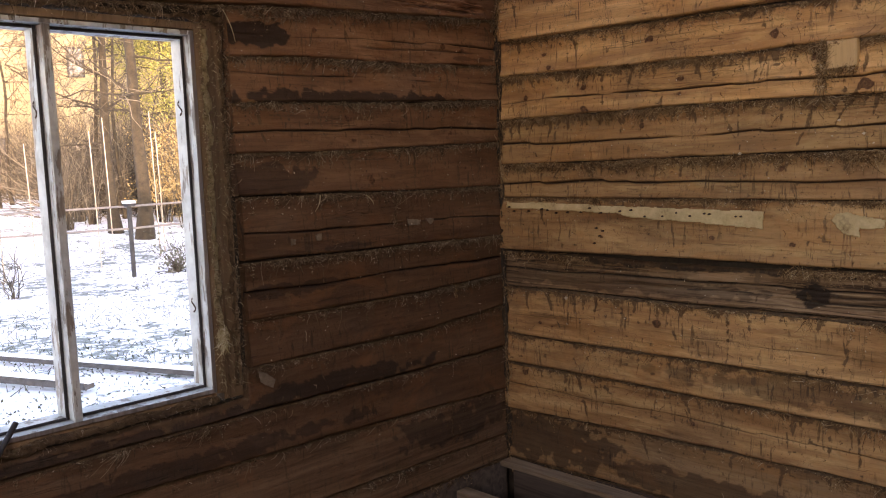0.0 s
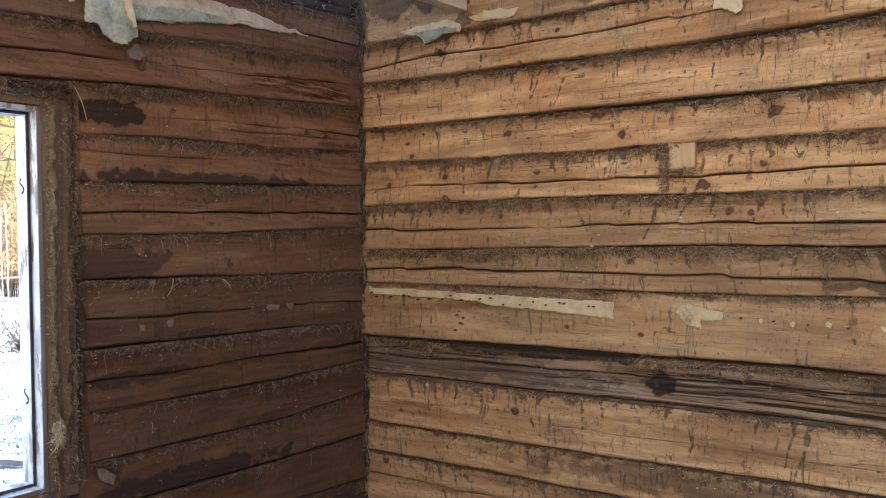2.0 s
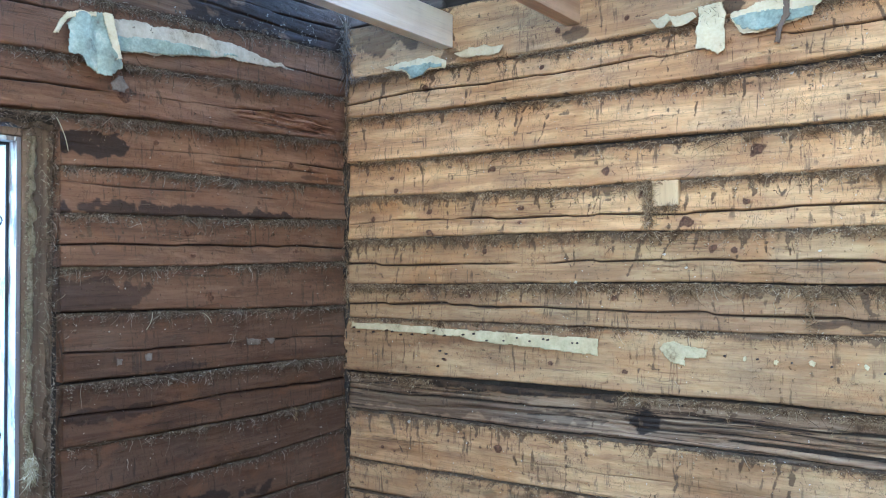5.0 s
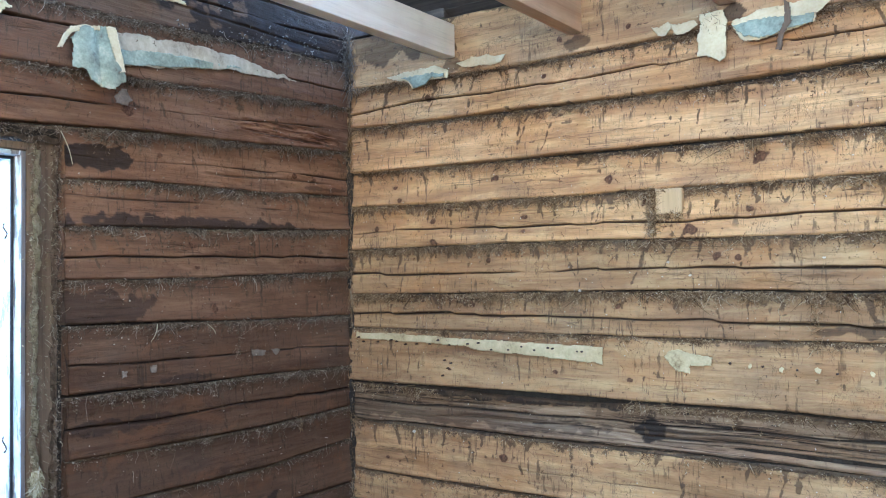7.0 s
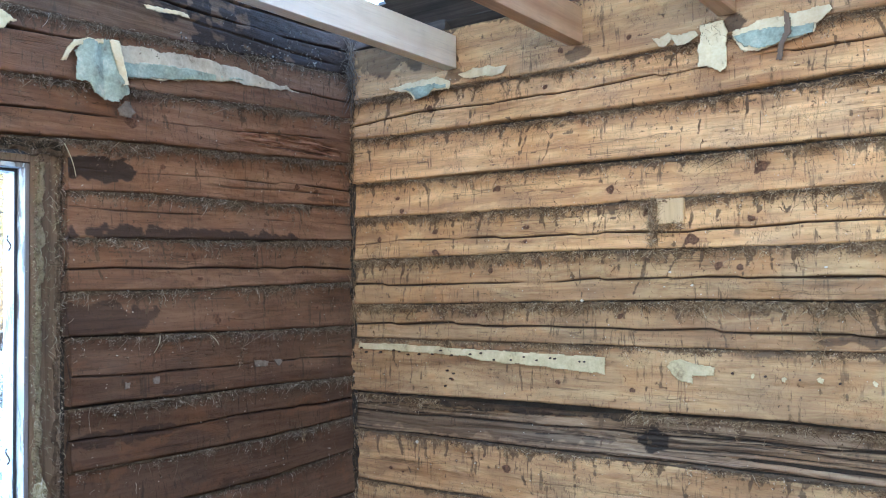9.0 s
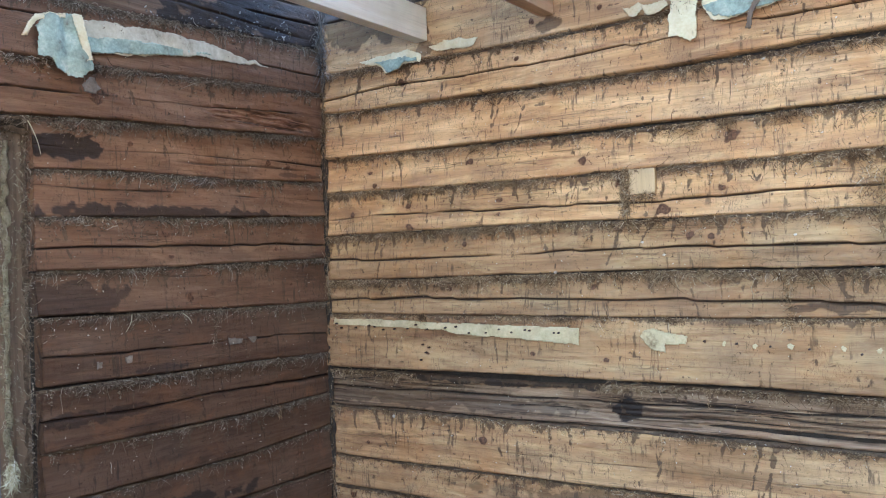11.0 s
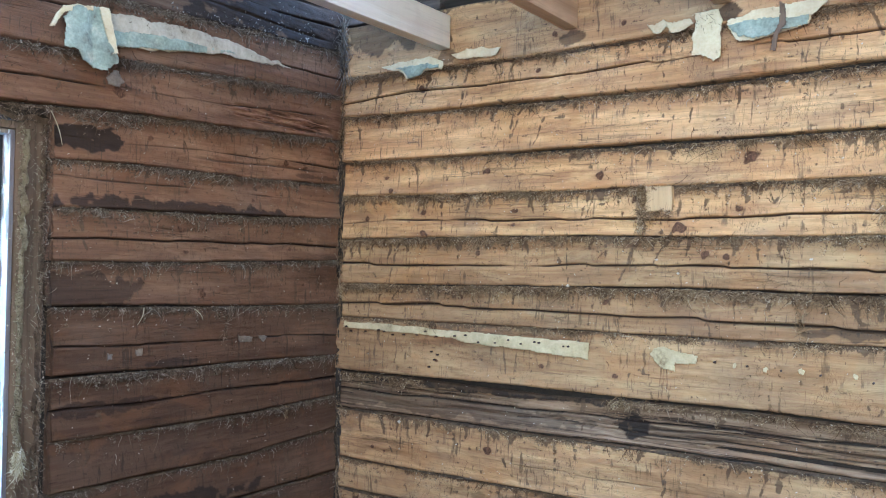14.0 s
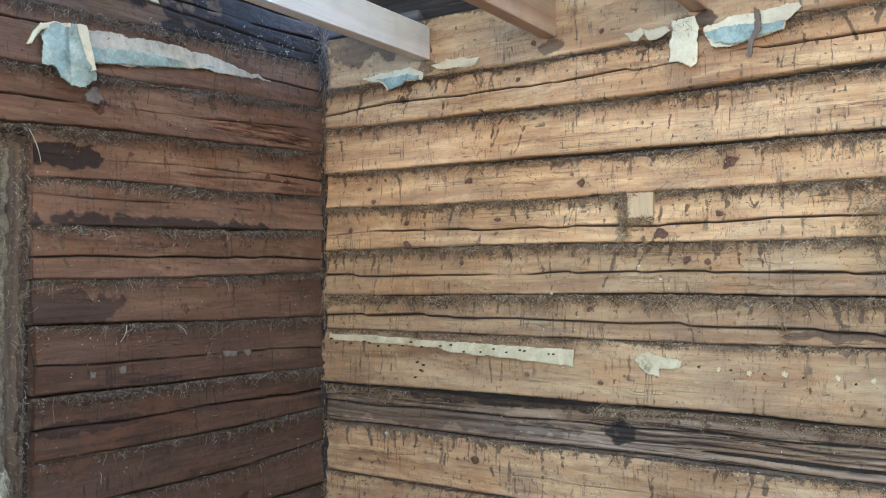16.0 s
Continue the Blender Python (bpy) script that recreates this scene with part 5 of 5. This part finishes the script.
for k, (u, z, r) in enumerate(((1.407, 1.493, 0.007), (1.479, 1.450, 0.007), (1.880, 1.501, 0.006), (1.812, 2.036, 0.007), (1.084, 1.403, 0.007), (0.346, 0.838, 0.010))):
    tagged(torn("fluff_fleck", [(u - r, z), (u, z + 0.7 * r), (u + r, z + 0.3 * r), (u + 0.3 * r, z - 0.6 * r)], on_north, M_FLUFF, 880 + k, lift=0.018, ragged_by=0.003, cell=0.002), "pale fleck of fluff stuck to a log", "fluff", "flecks on the pale wall")
for k, (u0, z0, u1, z1) in enumerate(((1.312, 1.910, 1.275, 1.813), (0.975, 1.310, 1.000, 1.255), (0.770, 1.300, 0.735, 1.262))):
    t = np.linspace(0, 1, 6)
    line = on_west(u0 + (u1 - u0) * t, 0.018 + 0.010 * np.sin(t * 3), z0 + (z1 - z0) * t)[None]
    tagged(new("straw", mesh_of("straw", *strands(line, [0.0016], 0.6, 5), M_WOOL)), "stiff pale straw sticking out of the caulking", "straw", "straws")

# a wooden plug let into a log, with a mossy slot beside it
tagged(boxed("wood_plug", (1.366, 1.456, -0.016, 0.03, 1.655, 1.738), plain_grain("plug_wood", "z", (0.50, 0.33, 0.14), (0.67, 0.47, 0.23)), bevel=0.004), "pale square wooden plug let into a log", "plug")


def moss_clump(name, u0, u1, z0, z1, count, seed, label, put=on_north, material=None):
    """A loose mat of moss strands on a log wall."""
    rng = np.random.RandomState(seed)
    u, z = rng.uniform(u0, u1, count), rng.uniform(z0, z1, count)
    length = rng.uniform(0.008, 0.028, count)
    s = np.linspace(0, 1, 4)
    path = put(u[:, None] + (rng.normal(0, 0.7, count) * length)[:, None] * s, 0.004 + 0.014 * rng.rand(count, 1) + 0.008 * np.sin(s * 3)[None], z[:, None] + (rng.normal(-0.2, 0.8, count) * length)[:, None] * s)
    ob = new(name, mesh_of(name, *strands(path, rng.uniform(0.0006, 0.0013, count)), material or M_FIBRE, (), False))
    return tagged(ob, label, "moss", kind="stuff")


# pale flakes of fluff and paper caught on the logs
def flakes(name, put, u0, u1, z0, z1, count, seed, label):
    rng = np.random.RandomState(seed)
    u, z = rng.uniform(u0, u1, count), rng.uniform(z0, z1, count)
    at = put(u, np.full(count, 0.014), z)
    ob = new(name, mesh_of(name, *leaves(at, 0.0032, rng), M_FLUFF, (), False))
    return tagged(ob, label, "flakes", kind="stuff")


flakes("fluff_flakes", on_north, 0.02, 2.6, 0.6, 2.3, 700, 96, "tiny pale flakes of fluff caught on the pale logs")
flakes("fluff_flakes", on_west, 0.02, 1.28, 0.5, 2.3, 260, 97, "tiny pale flakes of fluff caught on the brown logs")


def face_threads(put, u1, z0, z1, count, seed, material, label):
    """Thin curled threads of moss left clinging to the faces of the logs."""
    rng = np.random.RandomState(seed)
    u, z = rng.uniform(0.02, u1, count), rng.uniform(z0, z1, count)
    s = np.linspace(0, 1, 8)
    long = 0.008 + 0.040 * rng.rand(count, 1) ** 2
    way = rng.normal(-1.57, 0.75, (count, 1))
    wave = rng.uniform(0.001, 0.005, (count, 1)) * np.sin(s * rng.uniform(2, 9, (count, 1)) + rng.uniform(0, 6, (count, 1)))
    path = put(u[:, None] + long * s * np.cos(way) + wave, 0.011 + 0.004 * np.sin(s * 4 + u[:, None] * 70), z[:, None] + long * s * np.sin(way) + 0.6 * np.roll(wave, 3, axis=1))
    tagged(new("moss_threads", mesh_of("moss_threads", *strands(path, rng.uniform(0.0006, 0.0014, count), 0.5), material, (), False)), label, "moss", kind="stuff")


face_threads(on_north, 2.6, 1.05, 2.26, 620, 931, M_FIBRE_DARK, "dark curled moss threads clinging to the pale logs")
face_threads(on_north, 2.6, 0.15, 0.85, 160, 932, M_FIBRE_DARK, "few dark moss threads on the lower pale logs")
face_threads(on_west, 1.28, 0.60, 2.25, 150, 933, M_FIBRE_GREY, "few grey moss threads on the brown logs")
moss_clump("moss_clump", 1.335, 1.366, 1.585, 1.745, 520, 91, "grey moss packed into an upright slot in a log")
moss_clump("moss_clump", 1.366, 1.456, 1.635, 1.655, 200, 92, "grey moss under the wooden plug")
moss_clump("moss_clump", 2.06, 2.20, 1.590, 1.690, 420, 93, "dark clump of moss hanging on the logs")
moss_clump("moss_clump", 1.25, 1.42, 0.985, 1.040, 130, 94, "frayed moss above the charred knot")
moss_clump("moss_clump", 1.838, 1.868, 1.215, 1.370, 130, 98, "moss trailing down over a dark knot")
moss_clump("moss_clump", 2.10, 2.19, 1.420, 1.580, 260, 99, "dark clump of moss hanging on the logs")
moss_clump("moss_clump", 0.620, 0.636, 1.160, 1.300, 60, 901, "thin trail of moss down a brown log", on_west, M_FIBRE_GREY)
moss_clump("moss_clump", 0.31, 0.325, 0.860, 0.905, 40, 902, "pale wisp of tow on a brown log", on_west)
moss_clump("moss_clump", 1.00, 1.24, 1.895, 1.925, 260, 903, "matted moss over the dark stain", on_west, M_FIBRE_GREY)
moss_clump("moss_clump", 1.53, 1.60, 2.215, 2.300, 200, 95, "dark moss caught under a ceiling joist")


# ---- outside, seen through the window ----
EYE = (2.41, -2.735)


def out_at(bearing, far):
    """A place outside: degrees north of due west and metres from the middle of the room's path."""
    a = radians(bearing)
    return EYE[0] - far * math.cos(a), EYE[1] + far * math.sin(a)


def ground_height(x, y):
    far = np.hypot(np.asarray(x) - EYE[0], np.asarray(y) - EYE[1])
    rise = np.clip(far - 17, 0, 30) * 0.055 + np.clip(far - 47, 0, 400) * 0.02
    side = np.clip((np.asarray(y) * -1.0 + 6) / 14, 0, 1) * np.clip(far - 14, 0, 12) * 0.04
    return -0.40 + np.where(np.asarray(x) < -4, rise + side, 0) + 0.03 * lattice(np.asarray(x) * 0.8, np.asarray(y) * 0.8, 12)


gx = np.concatenate([-np.geomspace(420, 26, 30), np.arange(-25.5, 3, 0.4), np.geomspace(4, 420, 24)])
gy = np.concatenate([-np.geomspace(420, 13, 30), np.arange(-12.5, 16, 0.5), np.geomspace(17, 420, 30)])
GX, GY = np.meshgrid(gx, gy, indexing="ij")
i, j = np.meshgrid(np.arange(len(gx) - 1), np.arange(len(gy) - 1), indexing="ij")
w = len(gy)
ground = new("ground", mesh_of("ground", np.stack([GX, GY, ground_height(GX, GY) - 0.1 * ((GX > -0.3) & (GX < 5.6) & (GY > -5.8) & (GY < 0.4))], axis=-1).reshape(-1, 3),
                               np.stack([i * w + j, (i + 1) * w + j, (i + 1) * w + j + 1, i * w + j + 1], axis=-1).reshape(-1, 4), M_SNOW))
tagged(ground, "rough grass under thin patchy snow", "ground", kind="structure")

rng = np.random.RandomState(21)
n = 9000
b, f = rng.uniform(12, 33, n), 5.5 + 26 * rng.rand(n) ** 1.1
x, y = EYE[0] - f * np.cos(np.radians(b)), EYE[1] + f * np.sin(np.radians(b))
keep = lattice(x * 1.1, y * 1.1, 31) > rng.uniform(-0.6, 0.7, n)
x, y = x[keep], y[keep]
v, q = leaves(np.stack([x, y, ground_height(x, y) + 0.012], axis=-1), 0.015, rng)
v[:, 2] = np.minimum(v[:, 2], np.repeat(ground_height(x, y) + 0.035, 4))
tagged(new("leaf_litter", mesh_of("leaf_litter", v, q, M_LITTER, (), False)), "dark fallen leaves on the snow", "leaves", kind="stuff")

n = 2600
b, f = rng.uniform(12, 33, n), 5.5 + 16 * rng.rand(n)
x, y = EYE[0] - f * np.cos(np.radians(b)), EYE[1] + f * np.sin(np.radians(b))
keep = lattice(x * 0.9, y * 0.9, 33) > 0.25
x, y = x[keep], y[keep]
n = len(x)
s = np.linspace(0, 1, 3)
lean = rng.normal(0, 0.05, (n, 2))
z = ground_height(x, y)
path = np.stack([x[:, None] + lean[:, :1] * s, y[:, None] + lean[:, 1:] * s, z[:, None] - 0.01 + rng.uniform(0.03, 0.10, n)[:, None] * s], axis=-1)
tagged(new("grass_tufts", mesh_of("grass_tufts", *strands(path, np.full(n, 0.006), 0.2), M_LITTER, (), False)), "short green-grey grass poking through the snow", "grass", kind="stuff")


def tree(bearing, far, radius, height, label, limbs=16, lean=0.0, seed=1, twigs=260, crown=None, crown_from=0.35, spread=2.4):
    """A tapered trunk with limbs, twigs and, where given, a crown of many small leaves."""
    rng = np.random.RandomState(seed)
    x, y = out_at(bearing, far)
    z = float(ground_height(x, y)) - 0.08
    ob = thing("tree", (x, y, z), label, "tree", "trees outside")
    k = 14
    t = np.linspace(0, 1, k)
    spine = np.stack([lean * t + 0.10 * lattice(t * 4, t * 0, seed), 0.10 * lattice(t * 4, t * 0 + 5, seed), height * t], axis=-1)
    spine[0, :2] = 0
    v, q = strands(spine[None], [radius], 0.25, 12)
    flare = 1 + 0.55 * np.exp(-v[:, 2] / 0.35)
    v[:, :2] = v[:, :2] * flare[:, None] + 0.02 * lattice(v[:, 2] * 3, v[:, 0] * 9, seed)[:, None]
    pieces = [(v, q)]
    tips = []
    for _ in range(limbs):
        a, h0 = rng.uniform(0, 2 * math.pi), rng.uniform(0.3, 0.95)
        root = spine[int(h0 * (k - 1))]
        long = spread * rng.uniform(0.5, 1.1) * (1.15 - h0 * 0.6)
        s = np.linspace(0, 1, 7)
        limb = np.stack([root[0] + long * s * math.cos(a), root[1] + long * s * math.sin(a), root[2] + long * (0.35 * s + 0.25 * s ** 2) * rng.uniform(-0.3, 1.3)], axis=-1)
        limb += 0.09 * long * np.stack([lattice(s * 5, s * 0 + i, seed + _) for i in range(3)], axis=-1) * s[:, None]
        pieces.append(strands(limb[None], [radius * 0.22 * rng.uniform(0.6, 1.2)], 0.25, 6))
        tips.append(limb[2:])
    trunk = new("trunk", mesh_of("trunk", *merged(pieces), M_BARK))
    trunk.parent = ob
    roots = np.concatenate(tips)
    pick = roots[rng.randint(0, len(roots), twigs)]
    go = rng.normal(0, 0.45, (twigs, 3)) + np.array([0, 0, 0.1])
    s = np.linspace(0, 1, 4)
    path = pick[:, None] + go[:, None] * s[None, :, None] + rng.normal(0, 0.05, (twigs, 4, 3)) * s[None, :, None]
    fine = new("branchwork", mesh_of("branchwork", *strands(path, rng.uniform(0.006, 0.014, twigs), 0.3), M_TWIG, (), False))
    fine.parent = ob
    if crown:
        mat, count, size = crown
        ends = path[:, 1:].reshape(-1, 3)
        at = ends[rng.randint(0, len(ends), count)] + rng.normal(0, 0.16, (count, 3))
        at = at[at[:, 2] > height * crown_from * 0.5]
        c = new("crown", mesh_of("crown", *leaves(at, size, rng), mat, (), False))
        c.parent = ob
    return ob


tree(25.0, 20.5, 0.155, 11.0, "thick old trunk with bare limbs behind the fence", 22, -0.1, 3, 420)
tree(23.3, 22.0, 0.13, 10.0, "dark trunk with bare crooked limbs behind the fence", 26, 0.2, 4, 460)
tree(23.9, 25.0, 0.055, 10.0, "slim pale trunk with bare crooked limbs", 22, -0.1, 6, 420)
tree(22.7, 27.0, 0.07, 9.0, "dark bare tree trunk among the bushes", 20, 0.1, 5, 420)
tree(16.9, 30.0, 0.07, 8.0, "slender bare tree with thin twin stems", 12, 0.2, 7, 260)
tree(17.6, 31.0, 0.06, 7.5, "slender bare tree with thin twin stems", 12, -0.2, 8, 260)
tree(19.9, 33.0, 0.10, 9.0, "bare tree with crooked grey limbs", 24, 0.3, 9, 520)
tree(26.9, 30.0, 0.14, 9.5, "tree with sunlit yellow-green foliage", 34, 0.0, 11, 700, (M_LEAF, 19000, 0.034), 0.5, 2.0)
tree(25.4, 36.0, 0.14, 10.0, "tree with sunlit yellow-green foliage", 34, 0.0, 12, 700, (M_LEAF, 19000, 0.038), 0.5, 2.2)
tree(28.6, 27.0, 0.12, 9.5, "tree with sunlit yellow-green foliage", 34, 0.0, 14, 600, (M_LEAF, 17000, 0.034), 0.5, 2.0)


def bush(bearing, far, wide, height, stems, seed, label, leafy=None):
    """A clump of thin crooked stems rising from one root, with dry leaves where given."""
    rng = np.random.RandomState(seed)
    x, y = out_at(bearing, far)
    z = float(ground_height(x, y)) - 0.03
    ob = thing("bush", (x, y, z), label, "bush", "bushes outside")
    s = np.linspace(0, 1, 7)
    a = rng.uniform(0, 2 * math.pi, stems)
    r0, r1 = rng.uniform(0, 0.25, stems) * wide, rng.uniform(0.1, 1.0, stems) * wide
    top = height * rng.uniform(0.4, 1.0, stems)
    path = np.stack([np.cos(a)[:, None] * (r0[:, None] + (r1 - r0)[:, None] * s ** 1.4), np.sin(a)[:, None] * (r0[:, None] + (r1 - r0)[:, None] * s ** 1.4), top[:, None] * s], axis=-1)
    path += rng.normal(0, 0.05, path.shape) * s[None, :, None]
    branch = path[rng.randint(0, stems, stems * 4), rng.randint(2, 6, stems * 4)]
    go = rng.normal(0, 0.28, (len(branch), 3)) + np.array([0, 0, 0.22])
    s4 = np.linspace(0, 1, 4)
    twig = branch[:, None] + go[:, None] * s4[None, :, None] + rng.normal(0, 0.03, (len(branch), 4, 3)) * s4[None, :, None]
    stem = new("stem_clump", mesh_of("stem_clump", *merged([strands(path, rng.uniform(0.008, 0.018, stems), 0.3), strands(twig, rng.uniform(0.004, 0.008, len(branch)), 0.3)]), M_TWIG, (), False))
    stem.parent = ob
    if leafy:
        mat, count, size = leafy
        ends = twig[:, 1:].reshape(-1, 3)
        at = ends[rng.randint(0, len(ends), count)] + rng.normal(0, 0.08, (count, 3))
        crown = new("crown", mesh_of("crown", *leaves(at, size, rng), mat, (), False))
        crown.parent = ob
    return ob


bush(20.4, 23.0, 0.9, 2.6, 40, 41, "clump of bare thin stems behind the fence")
bush(21.2, 25.0, 0.9, 2.8, 44, 42, "clump of bare thin stems behind the fence")
bush(22.0, 24.0, 0.8, 2.4, 36, 43, "clump of bare thin stems behind the fence")
bush(23.7, 26.0, 1.0, 3.0, 44, 44, "clump of bare thin stems behind the fence")
for k, (b, f) in enumerate(((26.3, 23.5), (27.2, 25.0), (27.9, 22.5), (26.8, 27.0), (28.9, 24.0))):
    bush(b, f, 1.0, 3.0, 46, 50 + k, "sunlit bush with dry orange leaves", (M_DRY, 3200, 0.026))

bush(26.9, 15.2, 0.28, 0.24, 20, 61, "small dark evergreen sprig in the snow", (M_LITTER, 500, 0.03))
bush(17.2, 13.6, 0.3, 0.8, 8, 62, "few thin dry stalks in the snow")

# far thicket on the slope
n = 7500
b, f = rng.uniform(12, 33, n), rng.uniform(25, 41, n)
f = np.where(b < 19.5, f + 7, f)
x, y = EYE[0] - f * np.cos(np.radians(b)), EYE[1] + f * np.sin(np.radians(b))
z = ground_height(x, y) - 0.05
s = np.linspace(0, 1, 4)
tall = rng.uniform(0.3, 3.4, n)
lean = rng.normal(0, 1.7, (n, 2))
path = np.stack([x[:, None] + lean[:, :1] * s, y[:, None] + lean[:, 1:] * s, z[:, None] + tall[:, None] * s], axis=-1)
path += rng.normal(0, 0.34, path.shape) * s[None, :, None]
tagged(new("thicket", mesh_of("thicket", *strands(path, rng.uniform(0.006, 0.016, n), 0.3), M_TWIG, (), False)), "far thicket of bare sunlit brush on the slope", "brush", kind="stuff")


# fence: one capped post, more beyond the view, and two rails
def fence_post(bearing, far):
    x, y = out_at(bearing, far)
    z = float(ground_height(x, y)) - 0.1
    ob = thing("fence_post", (x, y, z), "dark fence post with a snow-covered cap", "post", "fence posts")
    for name, span, mat in (("shaft", (-0.03, 0.03, -0.03, 0.03, 0, 1.28), M_POST), ("cap", (-0.075, 0.075, -0.075, 0.075, 1.28, 1.33), M_POST), ("snow_cap", (-0.085, 0.085, -0.085, 0.085, 1.33, 1.375), M_CLEAN_SNOW)):
        boxed(name, span, mat, ob, "snow" if name == "snow_cap" else "", 0.008)
    return ob


fence_post(24.2, 14.9)
fence_post(10.0, 15.6)
fence_post(34.0, 17.0)
for z in (0.80, 0.43):
    ends = [Vector((*out_at(10.0, 15.6), z - 0.06)), Vector((*out_at(24.2, 14.9), z)), Vector((*out_at(34.0, 17.0), z))]
    path = np.array([[tuple(p) for p in ends]])
    tagged(new("fence_rail", mesh_of("fence_rail", *strands(path, [0.020], 1.0, 6), M_SLAT)), "thin pale fence rail between posts", "rail", "fence rails")

for bearing, far, tall in ((22.3, 16.6, 2.55), (23.1, 19.5, 2.8), (25.9, 17.6, 2.9), (26.2, 18.2, 2.5), (16.8, 15.5, 2.4), (18.6, 18.0, 2.3)):
    x, y = out_at(bearing, far)
    z = float(ground_height(x, y)) - 0.05
    path = np.array([[(x, y, z), (x + 0.02, y - 0.02, z + tall / 2), (x + 0.03, y - 0.05, z + tall)]])
    tagged(new("stake", mesh_of("stake", *strands(path, [0.013], 0.7, 6), M_STAKE)), "tall thin pale stake standing in the snow", "stake", "garden stakes")

# planks and a snowy slab beside the house
for a, b, wide, tall in (((-6.6, -0.30), (-3.2, 1.15), 0.11, 0.035), ((-5.6, -0.55), (-4.5, -0.08), 0.12, 0.050)):
    va, vb = Vector((*a, 0)), Vector((*b, 0))
    mid, along = (va + vb) / 2, vb - va
    m = Matrix.Translation((mid.x, mid.y, -0.37 + tall / 2)) @ Matrix.Rotation(math.atan2(along.y, along.x), 4, "Z") @ Matrix.Diagonal((along.length, wide, tall, 1))
    bm = bmesh.new()
    bmesh.ops.create_cube(bm, size=1.0, matrix=m)
    bmesh.ops.bevel(bm, geom=bm.edges[:], offset=0.008, segments=2, affect="EDGES")
    tagged(part("plank", bm, M_PLANK), "grey weathered plank lying in the snow", "plank", "planks in the snow")
    bm = bmesh.new()
    bmesh.ops.create_cube(bm, size=1.0, matrix=Matrix.Translation((0.01, 0.03, tall / 2 + 0.008)) @ m @ Matrix.Diagonal((1.0, 0.90, 0.022 / tall, 1)))
    bmesh.ops.bevel(bm, geom=bm.edges[:], offset=0.010, segments=2, affect="EDGES")
    tagged(part("snow_cover", bm, M_CLEAN_SNOW), "smooth snow lying on a plank", "snow", "snow on planks")

# the yellow house on the slope
hx, hy = out_at(20.5, 41.0)
hz = float(ground_height(hx, hy)) - 0.3
house = thing("house", (hx, hy, hz), "sunlit yellow board house with a grey roof", "house")
house.matrix_world = Matrix.Translation((hx, hy, hz)) @ Matrix.Rotation(radians(-20.5), 4, "Z")
bm = bmesh.new()
prof = [(-6.5, 0), (6.5, 0), (6.5, 5.0), (0.0, 9.0), (-6.5, 5.0)]
front = [bm.verts.new((0, y, z)) for y, z in prof]
rear = [bm.verts.new((-9, y, z)) for y, z in prof]
bm.faces.new(front)
bm.faces.new(rear[::-1])
for a in range(5):
    bm.faces.new([front[a], rear[a], rear[(a + 1) % 5], front[(a + 1) % 5]])
bmesh.ops.recalc_face_normals(bm, faces=bm.faces[:])
part("wall", bm, M_FACADE, house)
for sgn in (-1, 1):
    bm = bmesh.new()
    m = Matrix.Translation((-4.3, sgn * 3.45, 7.15)) @ Matrix.Rotation(sgn * -math.atan2(4.0, 6.5), 4, "X")
    bmesh.ops.create_cube(bm, size=1.0, matrix=m @ Matrix.Diagonal((10.4, 8.6, 0.22, 1)))
    part("roof", bm, M_TILE, house)
for y, z, wide, tall in ((0.9, 4.95, 0.55, 1.15), (-4.2, 3.6, 0.9, 1.2), (4.2, 2.6, 0.9, 1.2), (-2.6, 1.0, 0.9, 1.2), (3.2, 1.0, 0.9, 1.2)):
    win = boxed("window", (0.0, 0.05, y - wide / 2 - 0.08, y + wide / 2 + 0.08, z - 0.08, z + tall + 0.08), M_POST, house, "dark framed window")
    boxed("pane", (0.052, 0.058, y - wide / 2, y + wide / 2, z, z + tall), M_PANE, win, bevel=0.0)
